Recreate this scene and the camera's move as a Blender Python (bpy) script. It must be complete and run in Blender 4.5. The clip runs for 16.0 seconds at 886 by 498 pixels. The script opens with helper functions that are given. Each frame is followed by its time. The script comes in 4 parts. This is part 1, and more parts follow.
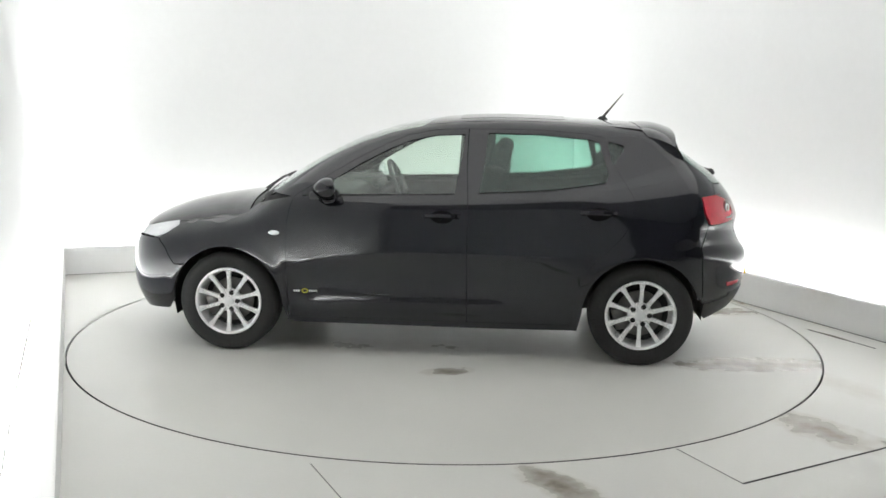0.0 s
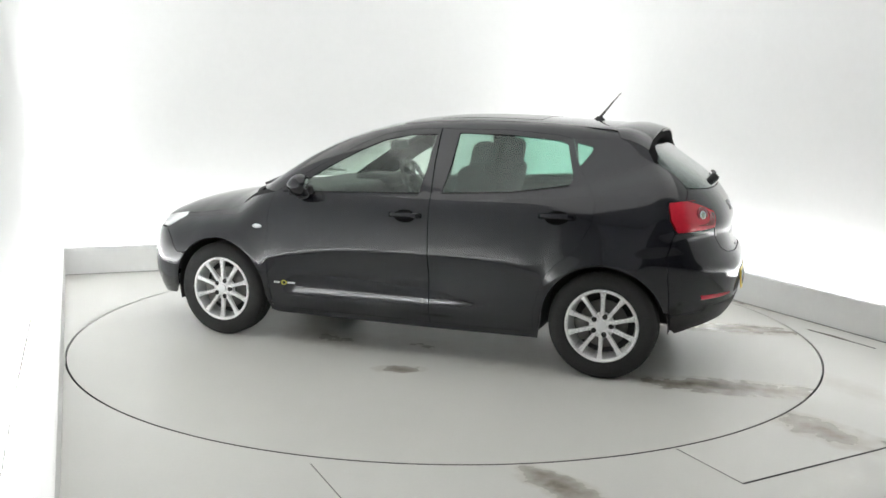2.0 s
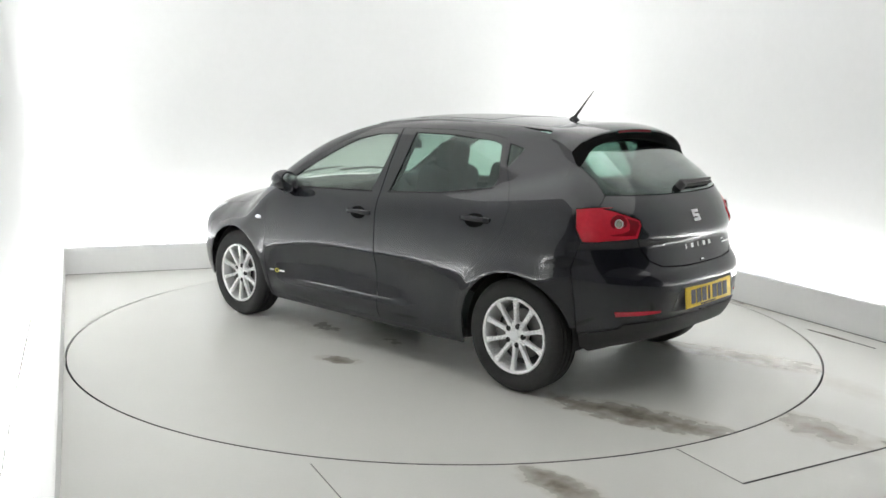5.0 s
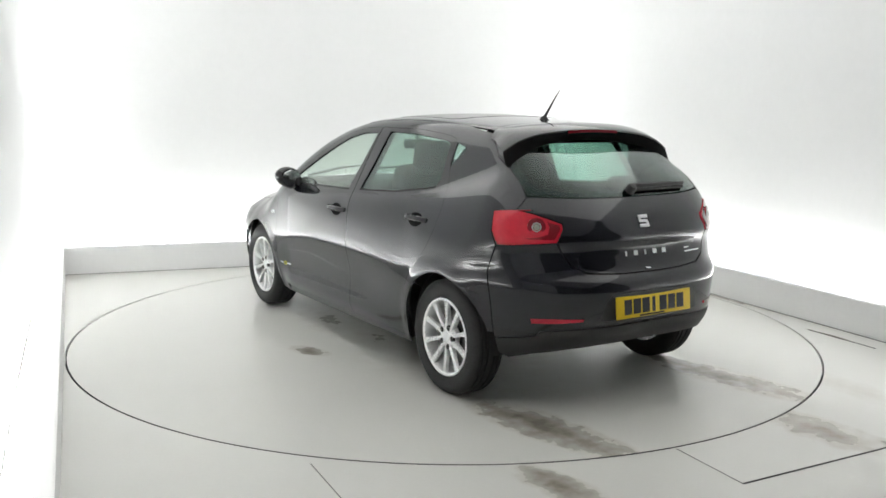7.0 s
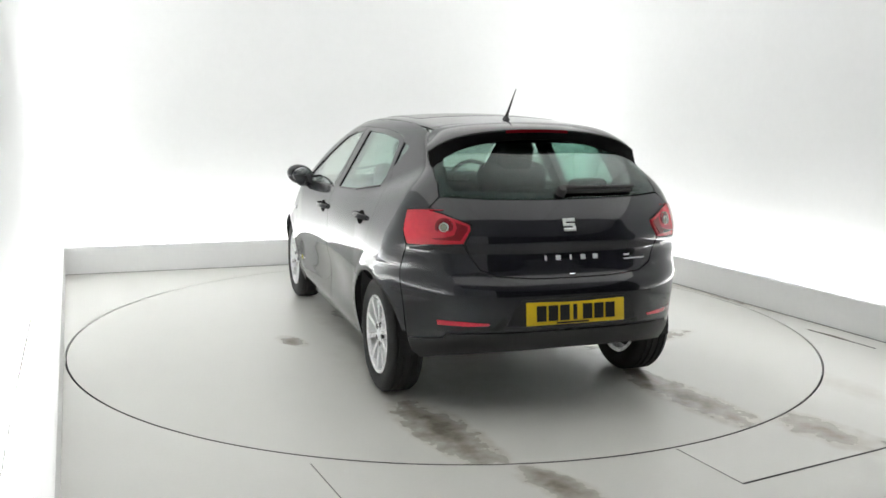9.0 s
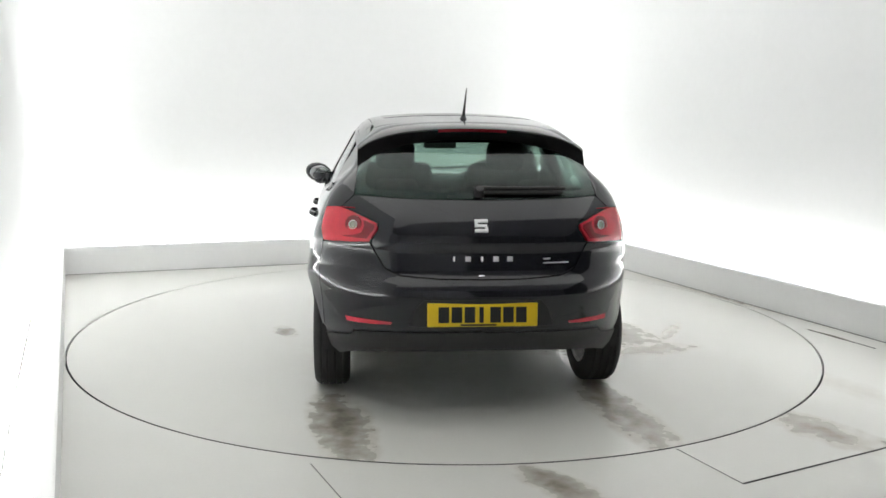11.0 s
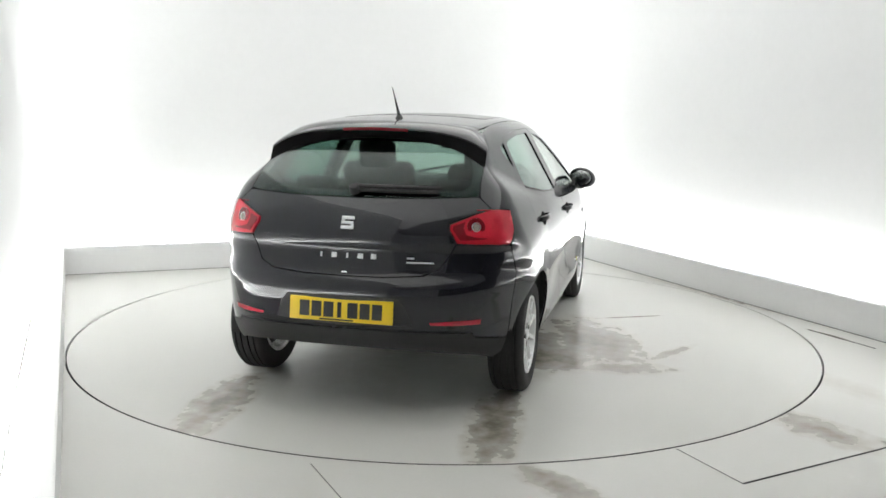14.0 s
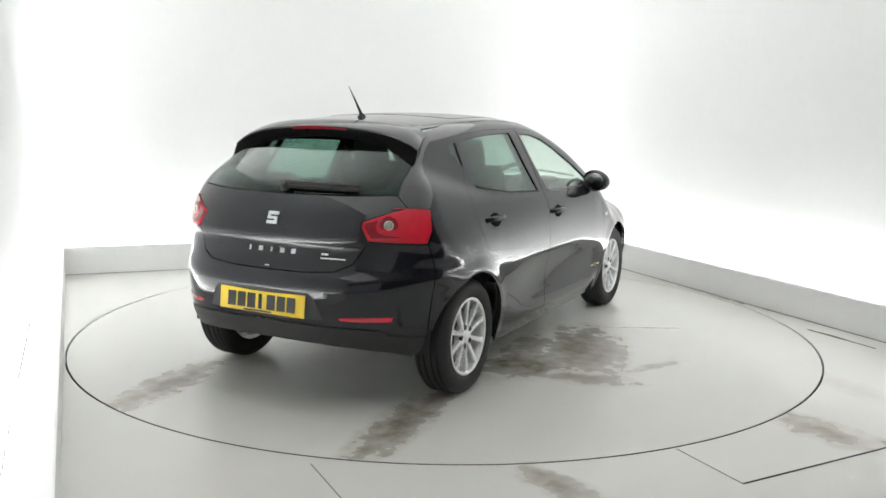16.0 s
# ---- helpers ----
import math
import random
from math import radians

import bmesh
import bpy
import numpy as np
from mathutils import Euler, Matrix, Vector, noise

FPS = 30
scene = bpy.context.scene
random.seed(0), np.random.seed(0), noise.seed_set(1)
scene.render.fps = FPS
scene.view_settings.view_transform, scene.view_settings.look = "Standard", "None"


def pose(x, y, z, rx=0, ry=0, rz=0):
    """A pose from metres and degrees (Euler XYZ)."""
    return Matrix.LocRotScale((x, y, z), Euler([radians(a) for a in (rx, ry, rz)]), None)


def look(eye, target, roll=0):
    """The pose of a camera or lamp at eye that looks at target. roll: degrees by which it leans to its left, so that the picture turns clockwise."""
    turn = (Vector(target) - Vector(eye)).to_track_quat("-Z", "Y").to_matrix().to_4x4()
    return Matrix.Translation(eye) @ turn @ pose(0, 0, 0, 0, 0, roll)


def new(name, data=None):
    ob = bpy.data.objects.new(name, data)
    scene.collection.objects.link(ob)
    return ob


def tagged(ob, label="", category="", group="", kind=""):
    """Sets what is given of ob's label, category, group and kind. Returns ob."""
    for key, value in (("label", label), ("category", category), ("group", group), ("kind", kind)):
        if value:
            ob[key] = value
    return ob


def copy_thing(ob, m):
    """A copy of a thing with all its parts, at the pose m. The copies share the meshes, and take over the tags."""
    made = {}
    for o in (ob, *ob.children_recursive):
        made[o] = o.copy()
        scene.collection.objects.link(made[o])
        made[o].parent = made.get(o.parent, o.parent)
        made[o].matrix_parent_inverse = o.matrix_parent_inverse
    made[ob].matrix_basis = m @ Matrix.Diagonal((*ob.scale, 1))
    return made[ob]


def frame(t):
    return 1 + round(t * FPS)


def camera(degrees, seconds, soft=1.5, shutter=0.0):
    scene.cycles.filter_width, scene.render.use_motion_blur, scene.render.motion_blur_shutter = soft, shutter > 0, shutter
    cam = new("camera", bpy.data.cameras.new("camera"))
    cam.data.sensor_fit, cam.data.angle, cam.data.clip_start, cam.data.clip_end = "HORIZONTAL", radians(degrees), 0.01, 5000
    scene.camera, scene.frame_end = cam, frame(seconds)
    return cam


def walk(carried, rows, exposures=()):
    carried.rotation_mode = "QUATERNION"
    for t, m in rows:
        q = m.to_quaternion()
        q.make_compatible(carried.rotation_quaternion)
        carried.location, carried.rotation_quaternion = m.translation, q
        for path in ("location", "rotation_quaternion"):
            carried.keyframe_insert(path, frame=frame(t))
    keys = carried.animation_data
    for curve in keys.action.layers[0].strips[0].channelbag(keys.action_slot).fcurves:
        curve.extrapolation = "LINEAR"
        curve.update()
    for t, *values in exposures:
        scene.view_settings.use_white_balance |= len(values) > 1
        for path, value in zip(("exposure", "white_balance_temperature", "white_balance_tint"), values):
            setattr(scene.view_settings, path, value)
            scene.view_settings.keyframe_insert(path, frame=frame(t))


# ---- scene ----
cam = camera(53.3, 16.0, soft=1.6)
EYE = Vector((0.0, -5.937, 1.487))
YAW, PITCH, ROLL = -0.00295, 0.15944, 0.81
AIM = Vector((math.sin(YAW) * math.cos(PITCH), math.cos(YAW) * math.cos(PITCH), -math.sin(PITCH)))
STAND = look(EYE, EYE + AIM, ROLL)
walk(cam, [(0.0, STAND), (16.0, STAND)])

# ---- light of the place ----
world = bpy.data.worlds.new("studio_world")
world.use_nodes = True
world.node_tree.nodes["Background"].inputs[0].default_value = (0.8, 0.85, 0.9, 1)
world.node_tree.nodes["Background"].inputs[1].default_value = 0.05
scene.world = world
# strength of the added fill panels, which are out of view
CEILING_FILL_GLOW = 0.70
COVE_GLOW = 45.0
scene.view_settings.exposure = 0.0


# ---- materials ----
def material(name, colour, rough=0.5, metal=0.0, coat=0.0, emit=0.0, grain=0.0, scale=40.0, bump=0.0, spread=0.0,
             transmission=0.0, ior=1.45, coat_rough=0.03):
    m = bpy.data.materials.new(name)
    m.use_nodes = True
    nt = m.node_tree
    b = nt.nodes["Principled BSDF"]
    b.inputs["Base Color"].default_value = (*colour, 1)
    b.inputs["Roughness"].default_value = rough
    b.inputs["Metallic"].default_value = metal
    b.inputs["Coat Weight"].default_value = coat
    b.inputs["Coat Roughness"].default_value = coat_rough
    b.inputs["Transmission Weight"].default_value = transmission
    b.inputs["IOR"].default_value = ior
    if emit:
        b.inputs["Emission Color"].default_value = (*colour, 1)
        b.inputs["Emission Strength"].default_value = emit
    if grain or bump or spread:
        co = nt.nodes.new("ShaderNodeTexCoord")
        fine = nt.nodes.new("ShaderNodeTexNoise")
        fine.inputs["Scale"].default_value = scale
        fine.inputs["Detail"].default_value = 6
        nt.links.new(co.outputs["Object"], fine.inputs["Vector"])
        wide = nt.nodes.new("ShaderNodeTexNoise")
        wide.inputs["Scale"].default_value = scale / 14
        wide.inputs["Detail"].default_value = 4
        nt.links.new(co.outputs["Object"], wide.inputs["Vector"])
        both = nt.nodes.new("ShaderNodeMath")
        both.operation = "ADD"
        nt.links.new(fine.outputs["Fac"], both.inputs[0])
        nt.links.new(wide.outputs["Fac"], both.inputs[1])
        if grain:
            r = nt.nodes.new("ShaderNodeMapRange")
            r.inputs["From Min"].default_value, r.inputs["From Max"].default_value = 0.6, 1.4
            r.inputs["To Min"].default_value, r.inputs["To Max"].default_value = 1 - grain, 1 + grain
            nt.links.new(both.outputs[0], r.inputs["Value"])
            mul = nt.nodes.new("ShaderNodeVectorMath")
            mul.operation = "SCALE"
            mul.inputs[0].default_value = colour
            nt.links.new(r.outputs["Result"], mul.inputs["Scale"])
            nt.links.new(mul.outputs["Vector"], b.inputs["Base Color"])
        if spread:
            r = nt.nodes.new("ShaderNodeMapRange")
            r.inputs["From Min"].default_value, r.inputs["From Max"].default_value = 0.6, 1.4
            r.inputs["To Min"].default_value, r.inputs["To Max"].default_value = max(rough - spread, 0.02), rough + spread
            nt.links.new(both.outputs[0], r.inputs["Value"])
            nt.links.new(r.outputs["Result"], b.inputs["Roughness"])
        if bump:
            bp = nt.nodes.new("ShaderNodeBump")
            bp.inputs["Strength"].default_value = bump
            bp.inputs["Distance"].default_value = 0.004
            nt.links.new(fine.outputs["Fac"], bp.inputs["Height"])
            nt.links.new(bp.outputs["Normal"], b.inputs["Normal"])
    return m


def floor_material(name, colour, blots):
    """Painted concrete with darker blots, most of them damp; each blot is x, y, half length, half width, turn in
    degrees, strength.
    """
    m = material(name, colour, rough=0.32)
    nt = m.node_tree
    b = nt.nodes["Principled BSDF"]
    link = nt.links.new
    co = nt.nodes.new("ShaderNodeTexCoord")

    def math_node(op, a, c=None, clamp=False):
        n = nt.nodes.new("ShaderNodeMath")
        n.operation, n.use_clamp = op, clamp
        for i, v in enumerate((a, c)):
            if v is None:
                continue
            if isinstance(v, (int, float)):
                n.inputs[i].default_value = v
            else:
                link(v, n.inputs[i])
        return n.outputs[0]

    def noise_node(scale, detail=6.0):
        n = nt.nodes.new("ShaderNodeTexNoise")
        n.inputs["Scale"].default_value, n.inputs["Detail"].default_value = scale, detail
        link(co.outputs["Object"], n.inputs["Vector"])
        return n.outputs["Fac"]

    ragged, cloud, fine, patchy = noise_node(9.0, 12.0), noise_node(1.1, 3.0), noise_node(60.0, 4.0), noise_node(14.0, 9.0)
    total = None
    for x, y, a, w, turn, strength in blots:
        mp = nt.nodes.new("ShaderNodeMapping")
        mp.vector_type = "TEXTURE"
        mp.inputs["Location"].default_value = (x, y, 0)
        mp.inputs["Rotation"].default_value = (0, 0, radians(turn))
        mp.inputs["Scale"].default_value = (a, w, 50)
        link(co.outputs["Object"], mp.inputs["Vector"])
        ln = nt.nodes.new("ShaderNodeVectorMath")
        ln.operation = "LENGTH"
        link(mp.outputs["Vector"], ln.inputs[0])
        inside = math_node("SUBTRACT", 1.25, ln.outputs["Value"])
        torn = math_node("ADD", inside, math_node("MULTIPLY", math_node("SUBTRACT", ragged, 0.5), 1.7))
        mask = math_node("MULTIPLY", math_node("MULTIPLY", torn, 0.85, True), math_node("MULTIPLY", inside, 4.0, True))
        mask = math_node("MULTIPLY", mask, math_node("MULTIPLY", math_node("SUBTRACT", math_node("MULTIPLY", patchy, 0.9), -0.52), strength), True)
        total = mask if total is None else math_node("MAXIMUM", total, mask)
    # wide clouds and fine grain of the paint
    tone = math_node("ADD", math_node("MULTIPLY", cloud, 0.16), math_node("MULTIPLY", fine, 0.06))
    tone = math_node("ADD", tone, 0.89)
    tone = math_node("MULTIPLY", tone, math_node("SUBTRACT", 1.0, math_node("MULTIPLY", total, 0.70)))
    sc = nt.nodes.new("ShaderNodeVectorMath")
    sc.operation = "SCALE"
    sc.inputs[0].default_value = colour
    link(tone, sc.inputs["Scale"])
    warm = nt.nodes.new("ShaderNodeMix")
    warm.data_type, warm.blend_type = "RGBA", "MULTIPLY"
    link(total, warm.inputs["Factor"])
    link(sc.outputs["Vector"], warm.inputs[6])
    warm.inputs[7].default_value = (1.0, 0.90, 0.78, 1)
    link(warm.outputs[2], b.inputs["Base Color"])
    rg = math_node("ADD", math_node("MULTIPLY", cloud, 0.14), 0.25)
    link(math_node("SUBTRACT", rg, math_node("MULTIPLY", total, 0.14)), b.inputs["Roughness"])
    bp = nt.nodes.new("ShaderNodeBump")
    bp.inputs["Strength"].default_value, bp.inputs["Distance"].default_value = 0.03, 0.002
    link(ragged, bp.inputs["Height"])
    link(bp.outputs["Normal"], b.inputs["Normal"])
    return m


WALL = material("white_wall_paint", (0.84, 0.85, 0.85), rough=0.75, grain=0.015, scale=18, bump=0.05)
KERB = material("kerb_paint", (0.88, 0.885, 0.88), rough=0.45, grain=0.02, scale=30, bump=0.1)
CEILING = material("ceiling_paint", (0.55, 0.55, 0.54), rough=0.8, grain=0.02, scale=20)
DARKWALL = material("dark_partition", (0.14, 0.14, 0.145), rough=0.85, grain=0.15, scale=10)
GLOW = material("ceiling_fill_glow", (1.0, 1.0, 0.99), emit=CEILING_FILL_GLOW)
COVE = material("cove_tube", (1.0, 1.0, 0.99), emit=COVE_GLOW)
GREY_LINE = material("grey_line", (0.22, 0.22, 0.21), rough=0.9, grain=0.25, scale=25)
JOINT = material("dark_joint", (0.035, 0.035, 0.035), rough=0.9, grain=0.2, scale=60)
# the last blot is a narrow darker band along the east kerb's foot
STATIC_BLOTS = [(0.47, -2.6, 0.24, 0.10, -50, 0.9), (1.80, -1.93, 0.32, 0.15, -58, 0.75), (2.10, -2.2, 0.2, 0.06, -60, 0.8),
                (2.62, -0.15, 0.22, 0.025, -62, 0.9), (2.25, -1.3, 0.45, 0.12, -65, 0.22), (2.2, 1.1, 0.9, 0.035, -64, 0.5)]
FLOOR = floor_material("floor_paint", (0.635, 0.637, 0.605), STATIC_BLOTS)
OX, OY = -1.221, 0.0155
TABLE_BLOTS = [(x + OX, y + OY, a, w, r, s) for x, y, a, w, r, s in [
    (-0.66, 0.66, 0.53, 0.145, 8, 1.0), (-0.59, -0.73, 0.54, 0.14, 7, 1.0), (-0.25, -0.70, 0.3, 0.09, 0, 0.8),
    (1.1, 1.06, 0.15, 0.075, 20, 0.75), (1.75, 0.6, 0.50, 0.18, -10, 0.36), (1.2, 0.55, 0.6, 0.2, 0, 0.28),
    (0.62, -0.85, 0.30, 0.28, -60, 1.0), (1.15, -1.02, 0.66, 0.30, 20, 0.85), (0.95, -0.72, 0.75, 0.22, 5, 0.55), (0.55, -1.25, 0.13, 0.32, 10, 0.7),
    (1.85, -1.2, 0.30, 0.02, -62, 0.8), (1.0, -1.55, 0.25, 0.05, -30, 0.6), (0.4, 0.4, 0.7, 0.5, 0, 0.2)]]
TABLE = floor_material("turntable_paint", (0.605, 0.607, 0.574), TABLE_BLOTS)
PAINT = material("black_metallic_paint", (0.0090, 0.0096, 0.0140), rough=0.5, metal=0.0, coat=1.0, coat_rough=0.065, grain=0.12, scale=900)
PAINT.node_tree.nodes["Principled BSDF"].inputs["Specular IOR Level"].default_value = 0.03
PAINT.node_tree.nodes["Principled BSDF"].inputs["Coat IOR"].default_value = 1.56
PLASTIC = material("black_plastic", (0.022, 0.022, 0.023), rough=0.5, grain=0.1, scale=400, bump=0.15)
GLOSSBLACK = material("gloss_black_trim", (0.010, 0.010, 0.011), rough=0.14, spread=0.04, scale=80)
RUBBER = material("tyre_rubber", (0.020, 0.020, 0.020), rough=0.75, grain=0.25, scale=90, bump=0.2)
ALLOY = material("silver_alloy", (0.88, 0.885, 0.89), rough=0.28, metal=0.25, coat=0.5, spread=0.05, scale=120)
STEEL = material("brake_steel", (0.16, 0.155, 0.15), rough=0.5, metal=0.8, grain=0.2, scale=60)
CHROME = material("chrome", (0.85, 0.86, 0.87), rough=0.12, metal=1.0, spread=0.03, scale=100)
BADGE = material("silver_badge", (0.78, 0.79, 0.80), rough=0.3, metal=0.5, grain=0.05, scale=200)
REDLENS = material("red_lens", (0.55, 0.016, 0.034), rough=0.2, coat=1.0, grain=0.12, scale=40)
REDDEEP = material("deep_red_lens", (0.20, 0.006, 0.014), rough=0.15, coat=1.0, grain=0.2, scale=60)
PALELENS = material("pale_lens", (0.30, 0.29, 0.25), rough=0.15, coat=1.0, grain=0.1, scale=60)
CLEARLENS = material("clear_lens", (0.75, 0.77, 0.79), rough=0.12, metal=0.4, coat=1.0, grain=0.1, scale=60)
YELLOW = material("yellow_plate", (0.80, 0.56, 0.02), rough=0.4, grain=0.04, scale=60)
# dull black that stands for the shade in hollows
SHADE_BLACK = material("shade_black", (0.006, 0.006, 0.006), rough=0.9, grain=0.1, scale=120)
SHADE_BLACK.node_tree.nodes["Principled BSDF"].inputs["Specular IOR Level"].default_value = 0.08
INK = material("black_ink", (0.012, 0.012, 0.012), rough=0.5, grain=0.1, scale=100)
BADGEYELLOW = material("badge_yellow", (0.55, 0.50, 0.05), rough=0.4, grain=0.05, scale=200)
CLOTH = material("dark_seat_cloth", (0.018, 0.018, 0.020), rough=0.9, grain=0.3, scale=200, bump=0.3)
LINER = material("grey_headliner", (0.12, 0.12, 0.115), rough=0.9, grain=0.05, scale=200)
MIRROR = material("mirror_glass", (0.55, 0.56, 0.57), rough=0.02, metal=1.0, spread=0.01, scale=10)


def tint_glass(name, tint, rough=0.0, rise=4.0, least=0.042):
    """Thin car glass: mostly clear with a tint, and a mirror gloss by Fresnel."""
    m = bpy.data.materials.new(name)
    m.use_nodes = True
    nt = m.node_tree
    nt.nodes.clear()
    out = nt.nodes.new("ShaderNodeOutputMaterial")
    mix = nt.nodes.new("ShaderNodeMixShader")
    clear = nt.nodes.new("ShaderNodeBsdfTransparent")
    clear.inputs["Color"].default_value = (*tint, 1)
    gloss = nt.nodes.new("ShaderNodeBsdfGlossy")
    gloss.inputs["Roughness"].default_value = rough
    gloss.inputs["Color"].default_value = (1, 1, 1, 1)
    lw = nt.nodes.new("ShaderNodeLayerWeight")
    lw.inputs["Blend"].default_value = 0.5
    power = nt.nodes.new("ShaderNodeMath")
    power.operation = "POWER"
    power.inputs[1].default_value = rise
    nt.links.new(lw.outputs["Facing"], power.inputs[0])
    share = nt.nodes.new("ShaderNodeMapRange")
    share.inputs["To Min"].default_value, share.inputs["To Max"].default_value = least, 1.0
    nt.links.new(power.outputs[0], share.inputs["Value"])
    nt.links.new(share.outputs["Result"], mix.inputs[0])
    nt.links.new(clear.outputs[0], mix.inputs[1])
    nt.links.new(gloss.outputs[0], mix.inputs[2])
    nt.links.new(mix.outputs[0], out.inputs[0])
    return m


GLASS = tint_glass("green_tinted_glass", (0.87, 0.925, 0.89))
PRIVACY = tint_glass("dark_tinted_glass", (0.63, 0.77, 0.72))
REARGLASS = tint_glass("dark_tinted_rear_glass", (0.56, 0.67, 0.635), rise=3.8, least=0.012)


# ---- mesh helpers ----
def link_mesh(name, bm, mat, smooth=False, sharp=40.0):
    me = bpy.data.meshes.new(name)
    bmesh.ops.recalc_face_normals(bm, faces=bm.faces)
    if smooth:
        for f in bm.faces:
            f.smooth = True
        for e in bm.edges:
            if len(e.link_faces) == 2 and e.calc_face_angle(0) > radians(sharp):
                e.smooth = False
    bm.to_mesh(me)
    bm.free()
    me.materials.append(mat)
    return new(name, me)


def part(name, bm, mat, parent, label="", smooth=True, sharp=40.0):
    ob = link_mesh(name, bm, mat, smooth, sharp)
    ob.parent = parent
    return tagged(ob, label) if label else ob


def thing(name, bm, mat, label, category, group="", kind="", smooth=False):
    return tagged(link_mesh(name, bm, mat, smooth), label, category, group, kind)


def box(bm, size, m=None, bevel=0.0, segments=2):
    """A bevelled box about the origin of m."""
    g = bmesh.ops.create_cube(bm, size=1.0, matrix=(m or Matrix()) @ Matrix.Diagonal((*size, 1)))
    if bevel:
        es = list({e for v in g["verts"] for e in v.link_edges})
        bmesh.ops.bevel(bm, geom=es, offset=bevel, segments=segments, profile=0.5, affect="EDGES", clamp_overlap=True)
    return bm


def slab(bm, pts, z0, z1):
    """An upright prism over a plan outline."""
    lo = [bm.verts.new((x, y, z0)) for x, y in pts]
    hi = [bm.verts.new((x, y, z1)) for x, y in pts]
    n = len(pts)
    bm.faces.new(lo[::-1])
    bm.faces.new(hi)
    for i in range(n):
        bm.faces.new((lo[i], lo[(i + 1) % n], hi[(i + 1) % n], hi[i]))
    return bm


def lathe(bm, profile, m, steps=64):
    """Turns (radius, along) points round the local z axis of m."""
    rings = []
    for i in range(steps):
        a = 2 * math.pi * i / steps
        rings.append([bm.verts.new(m @ Vector((r * math.cos(a), r * math.sin(a), h))) for r, h in profile])
    for i in range(steps):
        a, b = rings[i], rings[(i + 1) % steps]
        for j in range(len(profile) - 1):
            bm.faces.new((a[j], b[j], b[j + 1], a[j + 1]))
    return bm


def tube(bm, pts, radius, sides=8, taper=None):
    """A round bar along points."""
    pts = [Vector(p) for p in pts]
    rings = []
    for i, p in enumerate(pts):
        d = (pts[min(i + 1, len(pts) - 1)] - pts[max(i - 1, 0)]).normalized()
        q = d.to_track_quat("Z", "Y")
        r = radius if taper is None else radius + (taper - radius) * i / (len(pts) - 1)
        rings.append([bm.verts.new(p + q @ Vector((r * math.cos(2 * math.pi * k / sides), r * math.sin(2 * math.pi * k / sides), 0)))
                      for k in range(sides)])
    for a, b in zip(rings, rings[1:]):
        for k in range(sides):
            bm.faces.new((a[k], a[(k + 1) % sides], b[(k + 1) % sides], b[k]))
    bm.faces.new(rings[0][::-1])
    bm.faces.new(rings[-1])
    return bm


# ---- the studio ----
# inner foot of the kerb that hides the cove light, and the wall behind it
A, B = Vector((-3.30, 1.585)), Vector((1.235, 3.24))
C, D = Vector((4.02, -2.68)), Vector((-1.02, -3.80))
KERB_H, KERB_W, WALL_OFF, ROOM_H = 0.238, 0.07, 0.225, 3.6


def outward(p, q):
    d = (q - p).normalized()
    return Vector((-d.y, d.x))


def offset_chain(pts, off):
    """The chain of points moved outwards by off, mitred."""
    res = []
    for i, p in enumerate(pts):
        n1 = outward(pts[i - 1], p) if i else outward(p, pts[1])
        n2 = outward(p, pts[i + 1]) if i < len(pts) - 1 else n1
        n = (n1 + n2).normalized()
        res.append(p + n * (off / max(n.dot(n1), 0.3)))
    return res


CHAIN = [D, A, B, C]
INNER = CHAIN
OUTER = offset_chain(CHAIN, KERB_W)
WALLIN = offset_chain(CHAIN, WALL_OFF)
WALLOUT = offset_chain(CHAIN, WALL_OFF + 0.15)


